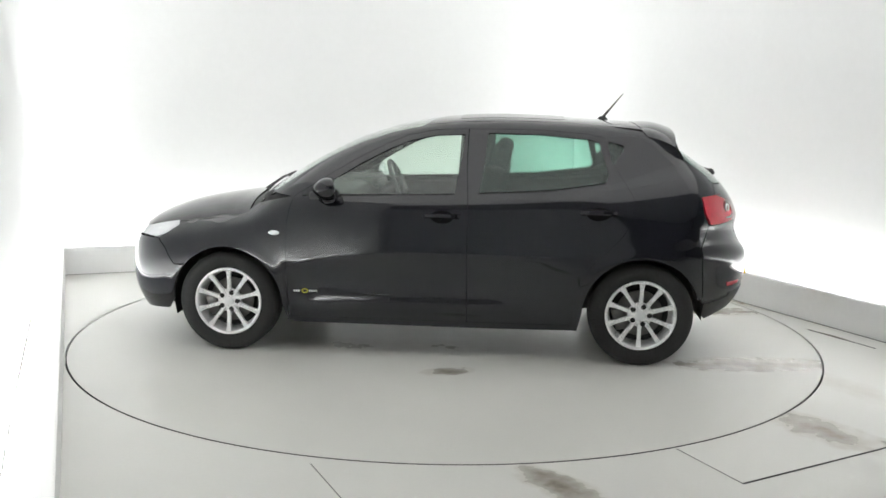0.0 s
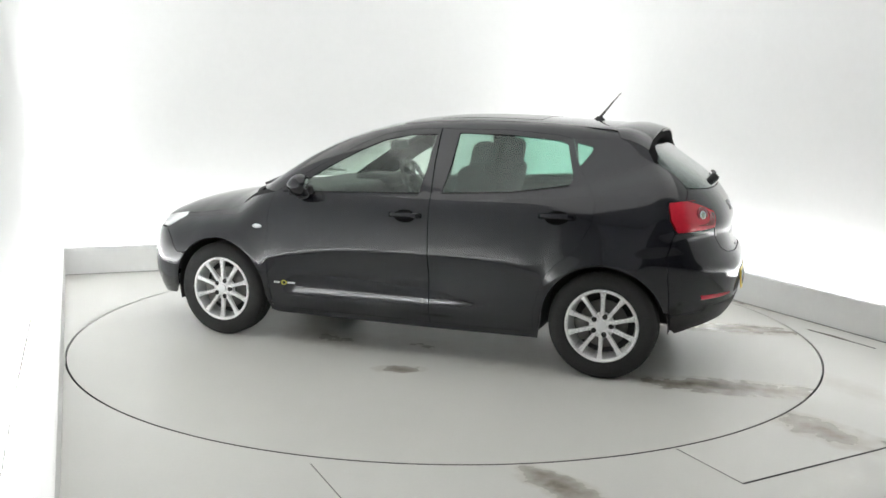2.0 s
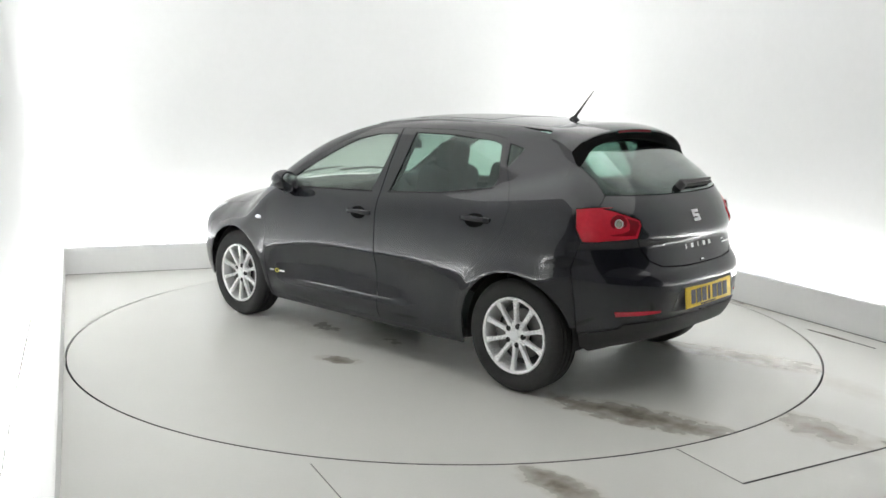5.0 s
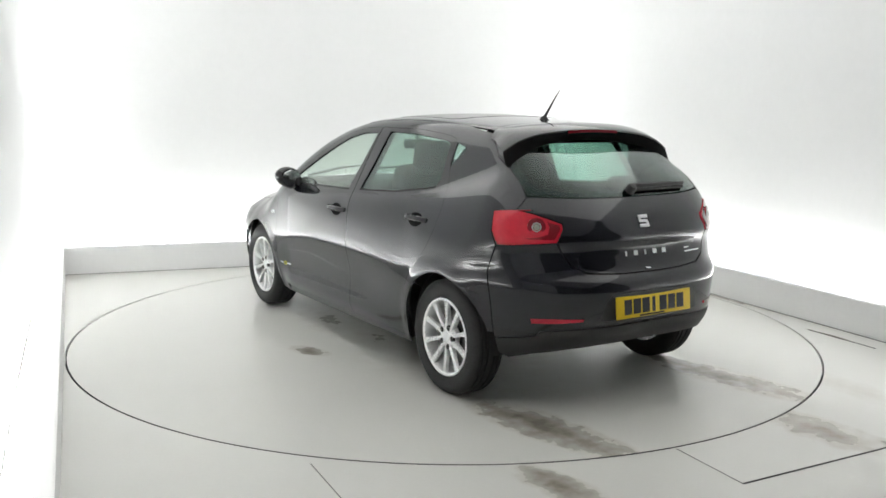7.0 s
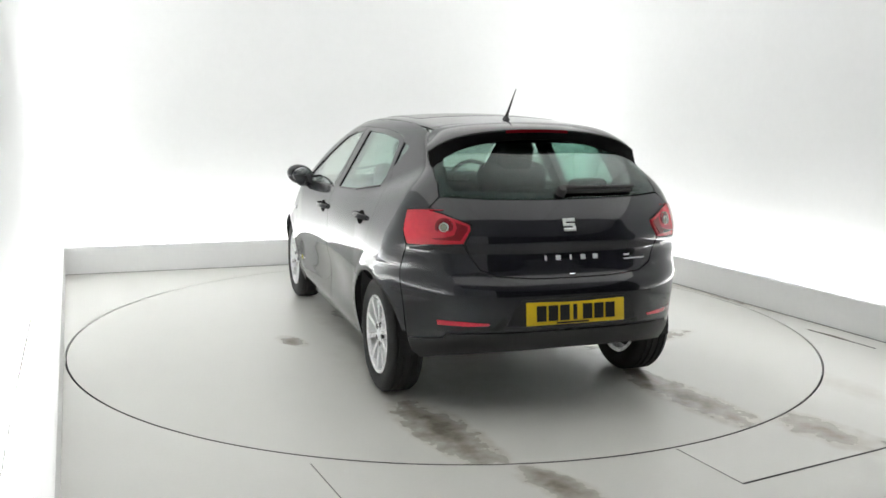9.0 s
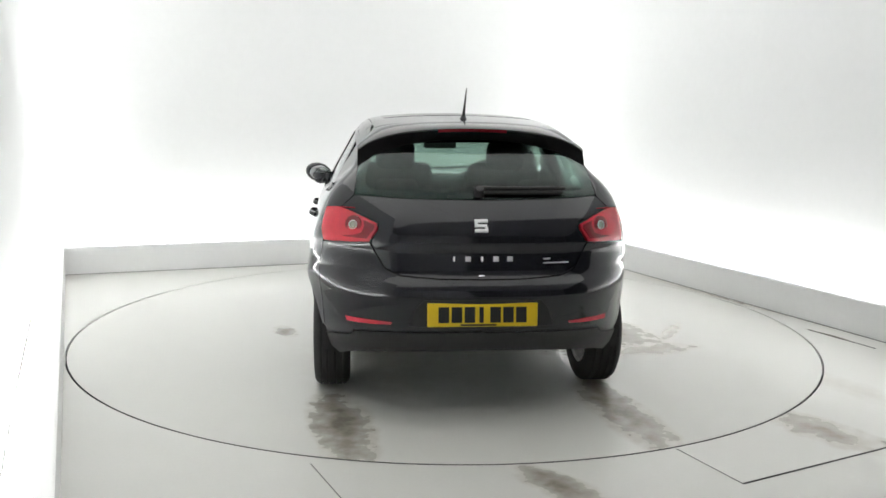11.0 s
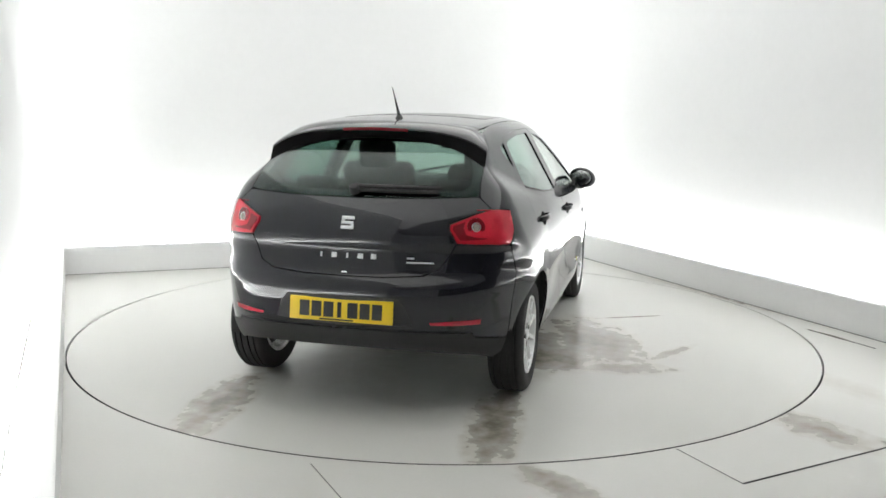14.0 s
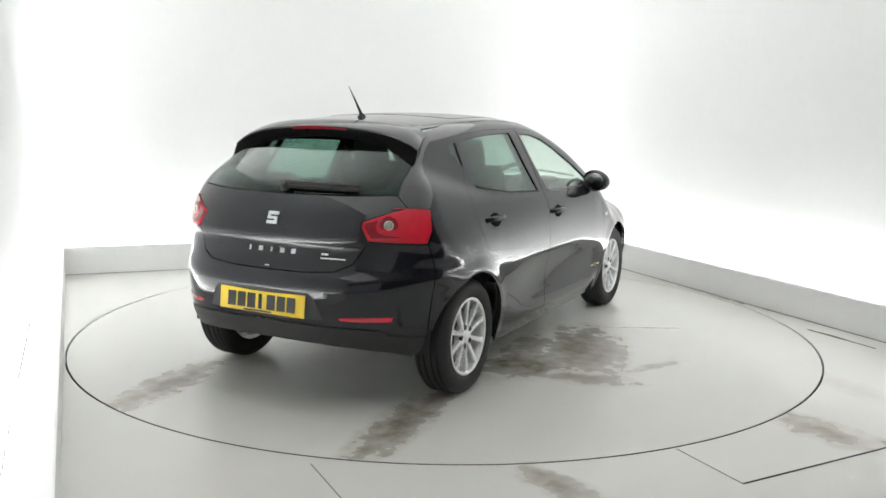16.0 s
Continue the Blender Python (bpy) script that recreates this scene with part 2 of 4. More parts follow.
def build_room():
    names = ("wall_west", "wall_north", "wall_east")
    for i, n in enumerate(names):
        bm = bmesh.new()
        slab(bm, [tuple(WALLIN[i]), tuple(WALLIN[i + 1]), tuple(WALLOUT[i + 1]), tuple(WALLOUT[i])], -0.05, ROOM_H)
        thing(n, bm, WALL, "plain white painted studio wall washed by light", "wall", kind="structure")
        bm = bmesh.new()
        slab(bm, [tuple(INNER[i]), tuple(INNER[i + 1]), tuple(OUTER[i + 1]), tuple(OUTER[i])], 0.0, KERB_H)
        es = [e for e in bm.edges if abs(e.verts[0].co.z - KERB_H) < 1e-4 and abs(e.verts[1].co.z - KERB_H) < 1e-4]
        bmesh.ops.bevel(bm, geom=es, offset=0.006, segments=2, affect="EDGES")
        thing("kerb_" + n[5:], bm, KERB, "low pale grey kerb that hides a strip light", "kerb", kind="structure")
        # the strip of light behind the kerb
        a, b = (WALLIN[i] + OUTER[i]) / 2, (WALLIN[i + 1] + OUTER[i + 1]) / 2
        d = (b - a).normalized()
        a, b = (a + d * 0.25, b) if i == 0 else (a, b - d * 0.12) if i == 2 else (a, b)
        mid, ln = (a + b) / 2, (b - a).length - 0.16
        turn = math.degrees(math.atan2(d.y, d.x))
        root = tagged(new("strip_light"), "long white strip light lying behind the kerb", "light", "strip lights")
        root.matrix_world = pose(mid.x, mid.y, 0.0, 0, 0, turn)
        part("housing", box(bmesh.new(), (ln, 0.12, 0.05), pose(0, 0, 0.025), 0.006), WALL, root)
        part("diffuser", box(bmesh.new(), (ln - 0.02, 0.10, 0.03), pose(0, 0, 0.066), 0.008), COVE, root)
        # grey strip for the kerb's foot joint and the contact shade along it
        if i:
            o = outward(INNER[i], INNER[i + 1])
            bm = bmesh.new()
            slab(bm, [tuple(INNER[i] - o * 0.011), tuple(INNER[i + 1] - o * 0.011), tuple(INNER[i + 1] - o * 0.001), tuple(INNER[i] - o * 0.001)], -0.003, 0.003)
            thing("floor_joint", bm, GREY_LINE, "grey strip for joint and contact shade at the kerb's foot", "joint", kind="structure")
        else:
            # dark seam line above the west strip, drawn as a wire on added posts
            inv = root.matrix_world.inverted()
            p, q = inv @ Vector((-2.966, 0.411, 0.238)), inv @ Vector((-1.954, -2.022, 0.238))
            bm = tube(bmesh.new(), [p.lerp(q, k / 8) for k in range(9)], 0.008, 6, 0.004)
            for e in (p, q):
                tube(bm, [(e.x, e.y, 0.04), e], 0.002, 6)
            part("seam_wire", bm, JOINT, root, "thin dark seam line drawn as a wire")
    # walls that close the place behind the camera
    back = [WALLIN[0], Vector((-1.9, -4.9)), Vector((-1.9, -6.9)), Vector((1.3, -6.9)), Vector((6.3, -6.9)), WALLIN[3]]
    for i, n in enumerate(("wall_southwest", "wall_side", "wall_south", "wall_entrance", "wall_southeast")):
        p, q = back[i], back[i + 1]
        o = -outward(p, q) * 0.15
        bm = bmesh.new()
        slab(bm, [tuple(p), tuple(q), tuple(q + o), tuple(p + o)], -0.05, ROOM_H)
        # unseen dark walls stand in for an unlit opening the car reflects
        dark = n in ("wall_entrance", "wall_southeast")
        thing(n, bm, DARKWALL if dark else WALL, "dark closing partition standing in for an unlit opening" if dark else "plain white partition closing the filming place", "wall", kind="structure")
    outline = [tuple(p) for p in (WALLOUT[0], WALLOUT[1], WALLOUT[2], WALLOUT[3], Vector((6.5, -7.1)), Vector((-2.1, -7.1)), Vector((-2.1, -4.9)))]
    bm = bmesh.new()
    slab(bm, outline, ROOM_H, ROOM_H + 0.1)
    thing("ceiling", bm, CEILING, "plain grey studio ceiling", "ceiling", kind="structure")
    # floor with a round opening for the turntable
    bm = bmesh.new()
    n = 192
    ring = [(R_GAP * math.cos(2 * math.pi * i / n), R_GAP * math.sin(2 * math.pi * i / n)) for i in range(n)]
    far = [(14 * math.cos(2 * math.pi * i / n), 14 * math.sin(2 * math.pi * i / n)) for i in range(n)]
    v0 = [bm.verts.new((x, y, -0.06)) for x, y in ring]
    v1 = [bm.verts.new((x, y, 0)) for x, y in ring]
    v2 = [bm.verts.new((x, y, 0)) for x, y in far]
    for i in range(n):
        j = (i + 1) % n
        bm.faces.new((v0[i], v0[j], v1[j], v1[i]))
        bm.faces.new((v1[i], v1[j], v2[j], v2[i]))
    thing("floor", bm, FLOOR, "pale grey painted concrete studio floor with damp patches", "floor", kind="structure")
    bm = bmesh.new()
    slab(bm, [(2.8 * math.cos(2 * math.pi * i / 64), 2.8 * math.sin(2 * math.pi * i / 64)) for i in range(64)], -0.12, -0.06)
    thing("turntable_pit", bm, JOINT, "dark pit under the turntable", "pit", kind="structure")
    # joints in the floor
    for p, q, w in (((-0.552, -2.425), (-0.36, -2.80), 0.0035), ((1.04, -2.195), (1.216, -2.559), 0.003), ((1.216, -2.559), (2.25, -2.01), 0.009),
                    ((2.52, 0.02), (2.76, -0.45), 0.008)):
        p, q = Vector(p), Vector(q)
        o = outward(p, q) * w / 2
        bm = bmesh.new()
        slab(bm, [tuple(p - o), tuple(q - o), tuple(q + o), tuple(p + o)], -0.002, 0.002)
        thing("floor_joint", bm, JOINT if w > 0.0065 else GREY_LINE, "thin dark joint in the floor", "joint", kind="structure")
    # unseen glowing panels, added over the whole ceiling as fill light
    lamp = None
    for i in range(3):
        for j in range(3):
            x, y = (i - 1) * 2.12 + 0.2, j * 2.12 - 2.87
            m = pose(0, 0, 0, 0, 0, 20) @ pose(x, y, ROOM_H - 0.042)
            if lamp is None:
                lamp = tagged(new("ceiling_fill"), "unseen square glowing panel added as fill light", "light", "ceiling panels")
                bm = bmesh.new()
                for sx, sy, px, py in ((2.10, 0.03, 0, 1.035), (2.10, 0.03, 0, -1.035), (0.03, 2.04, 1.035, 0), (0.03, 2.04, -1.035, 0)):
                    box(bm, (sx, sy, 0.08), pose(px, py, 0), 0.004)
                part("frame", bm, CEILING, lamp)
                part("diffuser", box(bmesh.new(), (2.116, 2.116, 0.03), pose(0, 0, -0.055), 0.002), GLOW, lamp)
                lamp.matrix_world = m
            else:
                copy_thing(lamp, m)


R_TABLE, R_GAP = 2.404, 2.416


def build_turntable():
    bm = bmesh.new()
    n = 192
    slab(bm, [(R_TABLE * math.cos(2 * math.pi * i / n), R_TABLE * math.sin(2 * math.pi * i / n)) for i in range(n)], -0.055, 0.0)
    table = thing("turntable", bm, TABLE, "round pale grey flush turntable with wet tyre marks", "turntable")
    bm = bmesh.new()
    rings = [[bm.verts.new((r * math.cos(2 * math.pi * i / n), r * math.sin(2 * math.pi * i / n), z)) for r, z in ((R_TABLE, -0.05), (R_TABLE + 0.005, -0.05), (R_TABLE + 0.005, -0.004), (R_TABLE, -0.001))]
             for i in range(n)]
    for i in range(n):
        for k in range(3):
            bm.faces.new((rings[i][k], rings[(i + 1) % n][k], rings[(i + 1) % n][k + 1], rings[i][k + 1]))
    part("rim", bm, JOINT, table, "dark steel rim")
    return table


# ---- the car's surface: x forward from the rear axle, y to its left, z up ----
def curve(pts):
    """A smooth line through (at, value) points, as a function of an array."""
    xs, ys = np.array([p[0] for p in pts], float), np.array([p[1] for p in pts], float)
    h = np.diff(xs)
    d = np.diff(ys) / h
    m = np.zeros(len(xs))
    m[0], m[-1] = d[0], d[-1]
    for i in range(1, len(xs) - 1):
        m[i] = (d[i - 1] * h[i] + d[i] * h[i - 1]) / (h[i - 1] + h[i])

    def at(x):
        x = np.clip(np.asarray(x, float), xs[0], xs[-1])
        i = np.clip(np.searchsorted(xs, x, side="right") - 1, 0, len(xs) - 2)
        t = (x - xs[i]) / h[i]
        return ((2 * t ** 3 - 3 * t ** 2 + 1) * ys[i] + (t ** 3 - 2 * t ** 2 + t) * h[i] * m[i]
                + (3 * t ** 2 - 2 * t ** 3) * ys[i + 1] + (t ** 3 - t ** 2) * h[i] * m[i + 1])
    return at


def smooth_max(a, b, k):
    h = np.clip(0.5 + 0.5 * (a - b) / k, 0, 1)
    return b + (a - b) * h + k * h * (1 - h)


def smooth_min(a, b, k):
    return -smooth_max(-a, -b, k)


TOP = curve([(-0.6, 1.30), (-0.40, 1.365), (-0.2, 1.392), (0.08, 1.412), (0.263, 1.425), (0.446, 1.436), (0.63, 1.443), (0.89, 1.445), (1.114, 1.435),
             (1.34, 1.412), (1.567, 1.360), (1.759, 1.293), (1.952, 1.200), (2.108, 1.108), (2.266, 1.008), (2.36, 0.955), (2.46, 0.925),
             (2.60, 0.905), (2.80, 0.872), (2.95, 0.838), (3.10, 0.780), (3.22, 0.705), (3.35, 0.58)])
LOW = curve([(0.12, 0.735), (0.20, 0.775), (0.25, 0.800), (0.29, 0.8135), (0.315, 0.8155), (0.335, 0.8148), (0.36, 0.8118), (0.40, 0.8102), (0.44, 0.8100), (0.50, 0.8145), (0.58, 0.832), (0.605, 0.8385), (0.618, 0.8402), (0.66, 0.8395),
             (0.75, 0.836), (0.83, 0.832), (0.90, 0.822), (0.98, 0.803), (1.06, 0.780), (1.15, 0.750), (1.30, 0.69), (1.5, 0.61)])
CREASE = curve([(0.2, 0.03), (0.6, 0.0), (1.2, -0.012), (1.6, 0.0), (1.9, 0.04), (2.15, 0.09), (2.6, 0.10)])
LOW_ENDS = curve([(0.12, 0.735), (0.20, 0.772), (0.30, 0.803), (0.40, 0.824), (0.50, 0.8355), (0.56, 0.8385), (0.62, 0.8382), (0.70, 0.8350), (0.77, 0.8308), (0.83, 0.8255), (0.90, 0.8165),
                  (0.98, 0.800), (1.06, 0.779), (1.15, 0.750), (1.30, 0.69), (1.5, 0.61)])
PLAN = curve([(-0.9, -0.18), (-0.7, -0.135), (-0.5, -0.085), (-0.3, -0.045), (0.0, -0.016), (0.4, -0.006), (1.0, 0.0), (1.7, 0.0), (2.2, -0.003),
              (2.469, -0.012), (2.75, -0.036), (3.0, -0.085), (3.2, -0.16), (3.4, -0.28)])
GREEN = curve([(-0.7, 0.650), (-0.3, 0.708), (0.0, 0.748), (0.4, 0.792), (1.0, 0.803), (1.7, 0.797), (2.2, 0.80), (2.6, 0.84), (3.4, 0.9)])
BELT = curve([(-0.7, 1.115), (-0.42, 1.10), (-0.25, 1.08), (-0.05, 1.045), (0.2, 1.010), (0.6, 0.985), (1.2, 0.962), (2.0, 0.945), (3.4, 0.9)])
BACK = curve([(0.15, -0.452), (0.25, -0.542), (0.32, -0.612), (0.37, -0.649), (0.43, -0.674), (0.5, -0.688), (0.58, -0.695), (0.635, -0.692), (0.668, -0.674), (0.7, -0.646), (0.75, -0.626),
              (0.8, -0.613), (0.836, -0.619), (0.862, -0.6205), (0.93, -0.597), (1, -0.556), (1.06, -0.506), (1.1, -0.463), (1.2, -0.326), (1.3, -0.178), (1.42, 0.0)])
BEND = curve([(0.2, 0.205), (0.6, 0.24), (0.75, 0.195), (0.95, 0.188), (1.06, 0.178), (1.2, 0.155), (1.4, 0.12)])
NOSE = curve([(0.12, 3.10), (0.2, 3.19), (0.3, 3.25), (0.42, 3.275), (0.52, 3.27), (0.6, 3.255), (0.68, 3.235), (0.8, 3.18), (1.0, 3.0)])
WHEEL_X, WHEEL_Z, TYRE_R, ARCH_R = 2.469, 0.30, 0.303, 0.342


def width(x, z):
    ends = np.clip(np.maximum((0.92 - x) / 0.62, (x - 1.90) / 0.2), 0, 1)
    ends = ends * ends * (3 - 2 * ends)
    line = z + CREASE(x) * np.exp(-((z - 0.58) / 0.16) ** 2)
    low = LOW(line) * (1 - ends) + LOW_ENDS(z) * ends + PLAN(x)
    for wx in (0.0, WHEEL_X):
        r = np.hypot(x - wx, z - WHEEL_Z)
        low = low + 0.0075 * np.exp(-((r - ARCH_R - 0.01) / 0.045) ** 2)
    green = GREEN(x) - 0.54 * (z - 0.955) - 0.03 * np.clip(z - 1.1, 0, 1) ** 2
    tail = np.clip((0.35 - x) / 0.5, 0, 1)
    over = z - BELT(x) - 0.022 * tail
    shoulder = low - 1.6 * (np.sqrt(over ** 2 + 0.0009 + 0.0045 * tail) + over) / 2
    # the fold between flank and pillar softens towards the tail
    return smooth_max(shoulder, smooth_min(low, green, 0.025), 0.035 + 0.075 * np.clip((0.35 - x) / 0.6, 0, 1))


def shape(p):
    """Below zero inside the car's body."""
    x, y, z = p[:, 0], np.abs(p[:, 1]), p[:, 2]
    crown = 0.035 + 0.03 * np.clip((x - 2.2) / 0.5, 0, 1) + 0.004 * np.clip((x - 1.2) / 0.8, 0, 1)
    top = (z - (TOP(x) - crown * (y / 0.6) ** 2 - 0.02 * (y / 0.6) ** 6)) * 0.93
    side = (y - width(x, z)) * 0.95
    back = (BACK(z) + BEND(z) * (y / 0.7) ** (3.3 + 0.4 * np.clip((0.90 - z) / 0.3, 0, 1)) - x) * 0.85
    front = (x - NOSE(z) + 0.24 * (y / 0.7) ** 3) * 0.9
    f = smooth_max(side, top, 0.07)
    f = smooth_max(f, back, 0.07 + 0.05 * np.clip((0.95 - z) / 0.25, 0, 1))
    return smooth_max(f, front, 0.10)


def march(o, d, far=2.5):
    """Where rays from inside leave the body."""
    lo, hi = np.zeros(len(o)), np.full(len(o), far)
    for _ in range(34):
        mid = (lo + hi) / 2
        inside = shape(o + d * mid[:, None]) < 0
        lo, hi = np.where(inside, mid, lo), np.where(inside, hi, mid)
    return o + d * lo[:, None]


XR, XF, RR = 0.3, 2.2, 0.8


def wrap(uv):
    """The band round the car: u along its left side, over the tail to the right side, and over the nose."""
    uv = np.asarray(uv, float)
    u, z = uv[:, 0], uv[:, 1]
    a = np.where(u < XR, (XR - u) / RR, np.where(u > XF, (XF - u) / RR, 0.0))
    ox = np.clip(u, XR, XF)
    o = np.stack([ox, np.zeros_like(u), z], 1)
    d = np.stack([-np.sin(a), np.cos(a), np.zeros_like(u)], 1)
    return march(o, d)


def lid(xy):
    """The top of the car over plan points."""
    xy = np.asarray(xy, float)
    o = np.stack([xy[:, 0], xy[:, 1], np.full(len(xy), 0.5)], 1)
    return march(o, np.tile((0.0, 0.0, 1.0), (len(xy), 1)))


def us(x, z):
    """Band place of a point of the left side."""
    if XR <= x <= XF:
        return (x, z)
    y = march(np.array([[x, 0.0, z]]), np.array([[0.0, 1.0, 0.0]]))[0, 1]
    return (XR - RR * math.atan2(XR - x, y), z) if x < XR else (XF + RR * math.atan2(x - XF, y), z)


def ur(y, z):
    """Band place of a point of the tail, y across."""
    x = march(np.array([[XR, y, z]]), np.array([[-1.0, 0.0, 0.0]]))[0, 0]
    return (XR - RR * math.atan2(XR - x, y), z)


def uf(y, z):
    """Band place of a point of the nose."""
    x = march(np.array([[XF, y, z]]), np.array([[1.0, 0.0, 0.0]]))[0, 0]
    return (XF + RR * math.atan2(x - XF, y), z)


def u3(p):
    """Band place of a known point of the left half."""
    x, y, z = p
    if x < XR:
        return (XR - RR * math.atan2(XR - x, y), z)
    if x > XF:
        return (XF + RR * math.atan2(x - XF, y), z)
    return (x, z)


def tail_pair(pts):
    """A tail outline given for the left half, closed over the right half."""
    c = 2 * (XR - RR * math.pi / 2)
    return pts + [(c - u, z) for u, z in pts[::-1]]


def nose_pair(pts):
    c = 2 * (XF + RR * math.pi / 2)
    return pts + [(c - u, z) for u, z in pts[::-1]]


def rounded(pts, r, n=4):
    """Rounds the corners of an outline."""
    res = []
    for i, p in enumerate(pts):
        p, a, b = Vector(p), Vector(pts[i - 1]), Vector(pts[(i + 1) % len(pts)])
        da, db = (a - p), (b - p)
        k = min(r, da.length * 0.45, db.length * 0.45)
        s, e = p + da.normalized() * k, p + db.normalized() * k
        for j in range(n + 1):
            t = j / n
            res.append(tuple(s.lerp(p, t).lerp(p.lerp(e, t), t)))
    return res


def dense(pts, step):
    res = []
    for i, p in enumerate(pts):
        p, q = np.array(p, float), np.array(pts[(i + 1) % len(pts)], float)
        n = max(1, int(math.ceil(np.hypot(*(q - p)) / step)))
        res += [p + (q - p) * j / n for j in range(n)]
    keep = [res[0]]
    for p in res[1:]:
        if np.hypot(*(p - keep[-1])) > step * 0.08:
            keep.append(p)
    if np.hypot(*(keep[0] - keep[-1])) < step * 0.08:
        keep.pop()
    return np.array(keep)


def inset(pts, g):
    a, b = np.roll(pts, 1, 0), np.roll(pts, -1, 0)
    area = np.sum(pts[:, 0] * b[:, 1] - b[:, 0] * pts[:, 1])
    t = b - a
    t /= np.maximum(np.hypot(t[:, 0], t[:, 1]), 1e-9)[:, None]
    n = np.stack([-t[:, 1], t[:, 0]], 1) * np.sign(area)
    return pts + n * g


def within(pts, poly):
    x, y = pts[:, 0], pts[:, 1]
    ok = np.zeros(len(pts), bool)
    q = np.roll(poly, -1, 0)
    for (x0, y0), (x1, y1) in zip(poly, q):
        if y0 == y1:
            continue
        hit = (y0 > y) != (y1 > y)
        ok ^= hit & (x < (x1 - x0) * (y - y0) / (y1 - y0) + x0)
    return ok


def near(pts, loops):
    best = np.full(len(pts), 9.0)
    for lp in loops:
        for s in range(0, len(pts), 2000):
            d = np.hypot(pts[s:s + 2000, None, 0] - lp[None, :, 0], pts[s:s + 2000, None, 1] - lp[None, :, 1]).min(1)
            best[s:s + 2000] = np.minimum(best[s:s + 2000], d)
    return best


def panel(outline, place, holes=(), step=0.024, gap=0.0010, thick=0.010, sink=0.0, lift=0.0):
    """A sheet of bodywork over an outline, bent onto the body by place(), with its own thickness and edges."""
    from mathutils.geometry import delaunay_2d_cdt
    outer = inset(dense(outline, step), gap)
    loops = [outer] + [inset(dense(h, step), -gap) for h in holes]
    lo, hi = outer.min(0), outer.max(0)
    gx, gy = np.meshgrid(np.arange(lo[0] + step / 2, hi[0], step), np.arange(lo[1] + step / 2, hi[1], step))
    grid = np.stack([gx.ravel(), gy.ravel()], 1)
    ok = within(grid, outer)
    for h in loops[1:]:
        ok &= ~within(grid, h)
    grid = grid[ok]
    if len(grid):
        grid = grid[near(grid, loops) > step * 0.55]
    verts, edges = [], []
    for lp in loops:
        s = len(verts)
        verts += [Vector(p) for p in lp]
        edges += [(s + i, s + (i + 1) % len(lp)) for i in range(len(lp))]
    verts += [Vector(p) for p in grid]
    v2, _, tris, *_ = delaunay_2d_cdt(verts, edges, [], 0, 1e-6)
    v2 = np.array([tuple(v) for v in v2])
    tris = np.array([t for t in tris if len(t) == 3])
    mid = v2[tris].mean(1)
    ok = within(mid, outer)
    for h in loops[1:]:
        ok &= ~within(mid, h)
    tris = tris[ok]
    p3 = place(v2)
    e = 1e-4
    g = np.stack([shape(p3 + np.array(d)) - shape(p3 - np.array(d)) for d in ((e, 0, 0), (0, e, 0), (0, 0, e))], 1)
    g /= np.linalg.norm(g, axis=1)[:, None]
    p3 = p3 + g * (lift - sink)
    a, b, c = p3[tris[:, 0]], p3[tris[:, 1]], p3[tris[:, 2]]
    flip = np.einsum("ij,ij->i", np.cross(b - a, c - a), g[tris].mean(1)) < 0
    tris[flip] = tris[flip][:, ::-1]
    return p3, g, tris, thick


def sheet_mesh(name, data, mat, mirror=False):
    p3, g, tris, thick = data
    p3, g, tris = p3.copy(), g.copy(), tris.copy()
    if mirror:
        p3[:, 1] *= -1
        g[:, 1] *= -1
        tris = tris[:, ::-1]
    n = len(p3)
    inner = p3 - g * thick
    count = {}
    for t in tris:
        for i in range(3):
            k = (int(t[i]), int(t[(i + 1) % 3]))
            count[k] = count.get(k, 0) + 1
    rim = [k for k in count if (k[1], k[0]) not in count]
    verts = [tuple(v) for v in p3] + [tuple(v) for v in inner]
    faces = [tuple(int(i) for i in t) for t in tris] + [tuple(int(i) + n for i in t[::-1]) for t in tris]
    smooth = [True] * len(faces)
    back = {}

    def edge_vert(i):
        if i not in back:
            back[i] = len(verts)
            verts.append(verts[i])
        return back[i]

    for i, j in rim:
        faces.append((edge_vert(j), edge_vert(i), edge_vert(i + n), edge_vert(j + n)))
        smooth.append(False)
    me = bpy.data.meshes.new(name)
    me.from_pydata(verts, [], faces)
    me.polygons.foreach_set("use_smooth", smooth)
    me.materials.append(mat)
    normals = [tuple(v) for v in g] + [tuple(-v) for v in g] + [(0, 0, 0)] * (len(verts) - 2 * n)
    me.normals_split_custom_set_from_vertices(normals)
    return me


def sheet(name, data, mat, parent, label="", mirror=False):
    ob = new(name, sheet_mesh(name, data, mat, mirror))
    ob.parent = parent
    return tagged(ob, label) if label else ob


def both(name, data, mat, parent, label=""):
    """The same sheet on the left and the right side."""
    return sheet(name, data, mat, parent, label), sheet(name, data, mat, parent, label, True)


def arch(wx, a0, a1, n=22, r=ARCH_R):
    """Points of a wheel arch from angle a0 to a1, in degrees from the front over the top."""
    return [(wx + r * math.cos(radians(a0 + (a1 - a0) * i / n)), WHEEL_Z + r * math.sin(radians(a0 + (a1 - a0) * i / n))) for i in range(n + 1)]


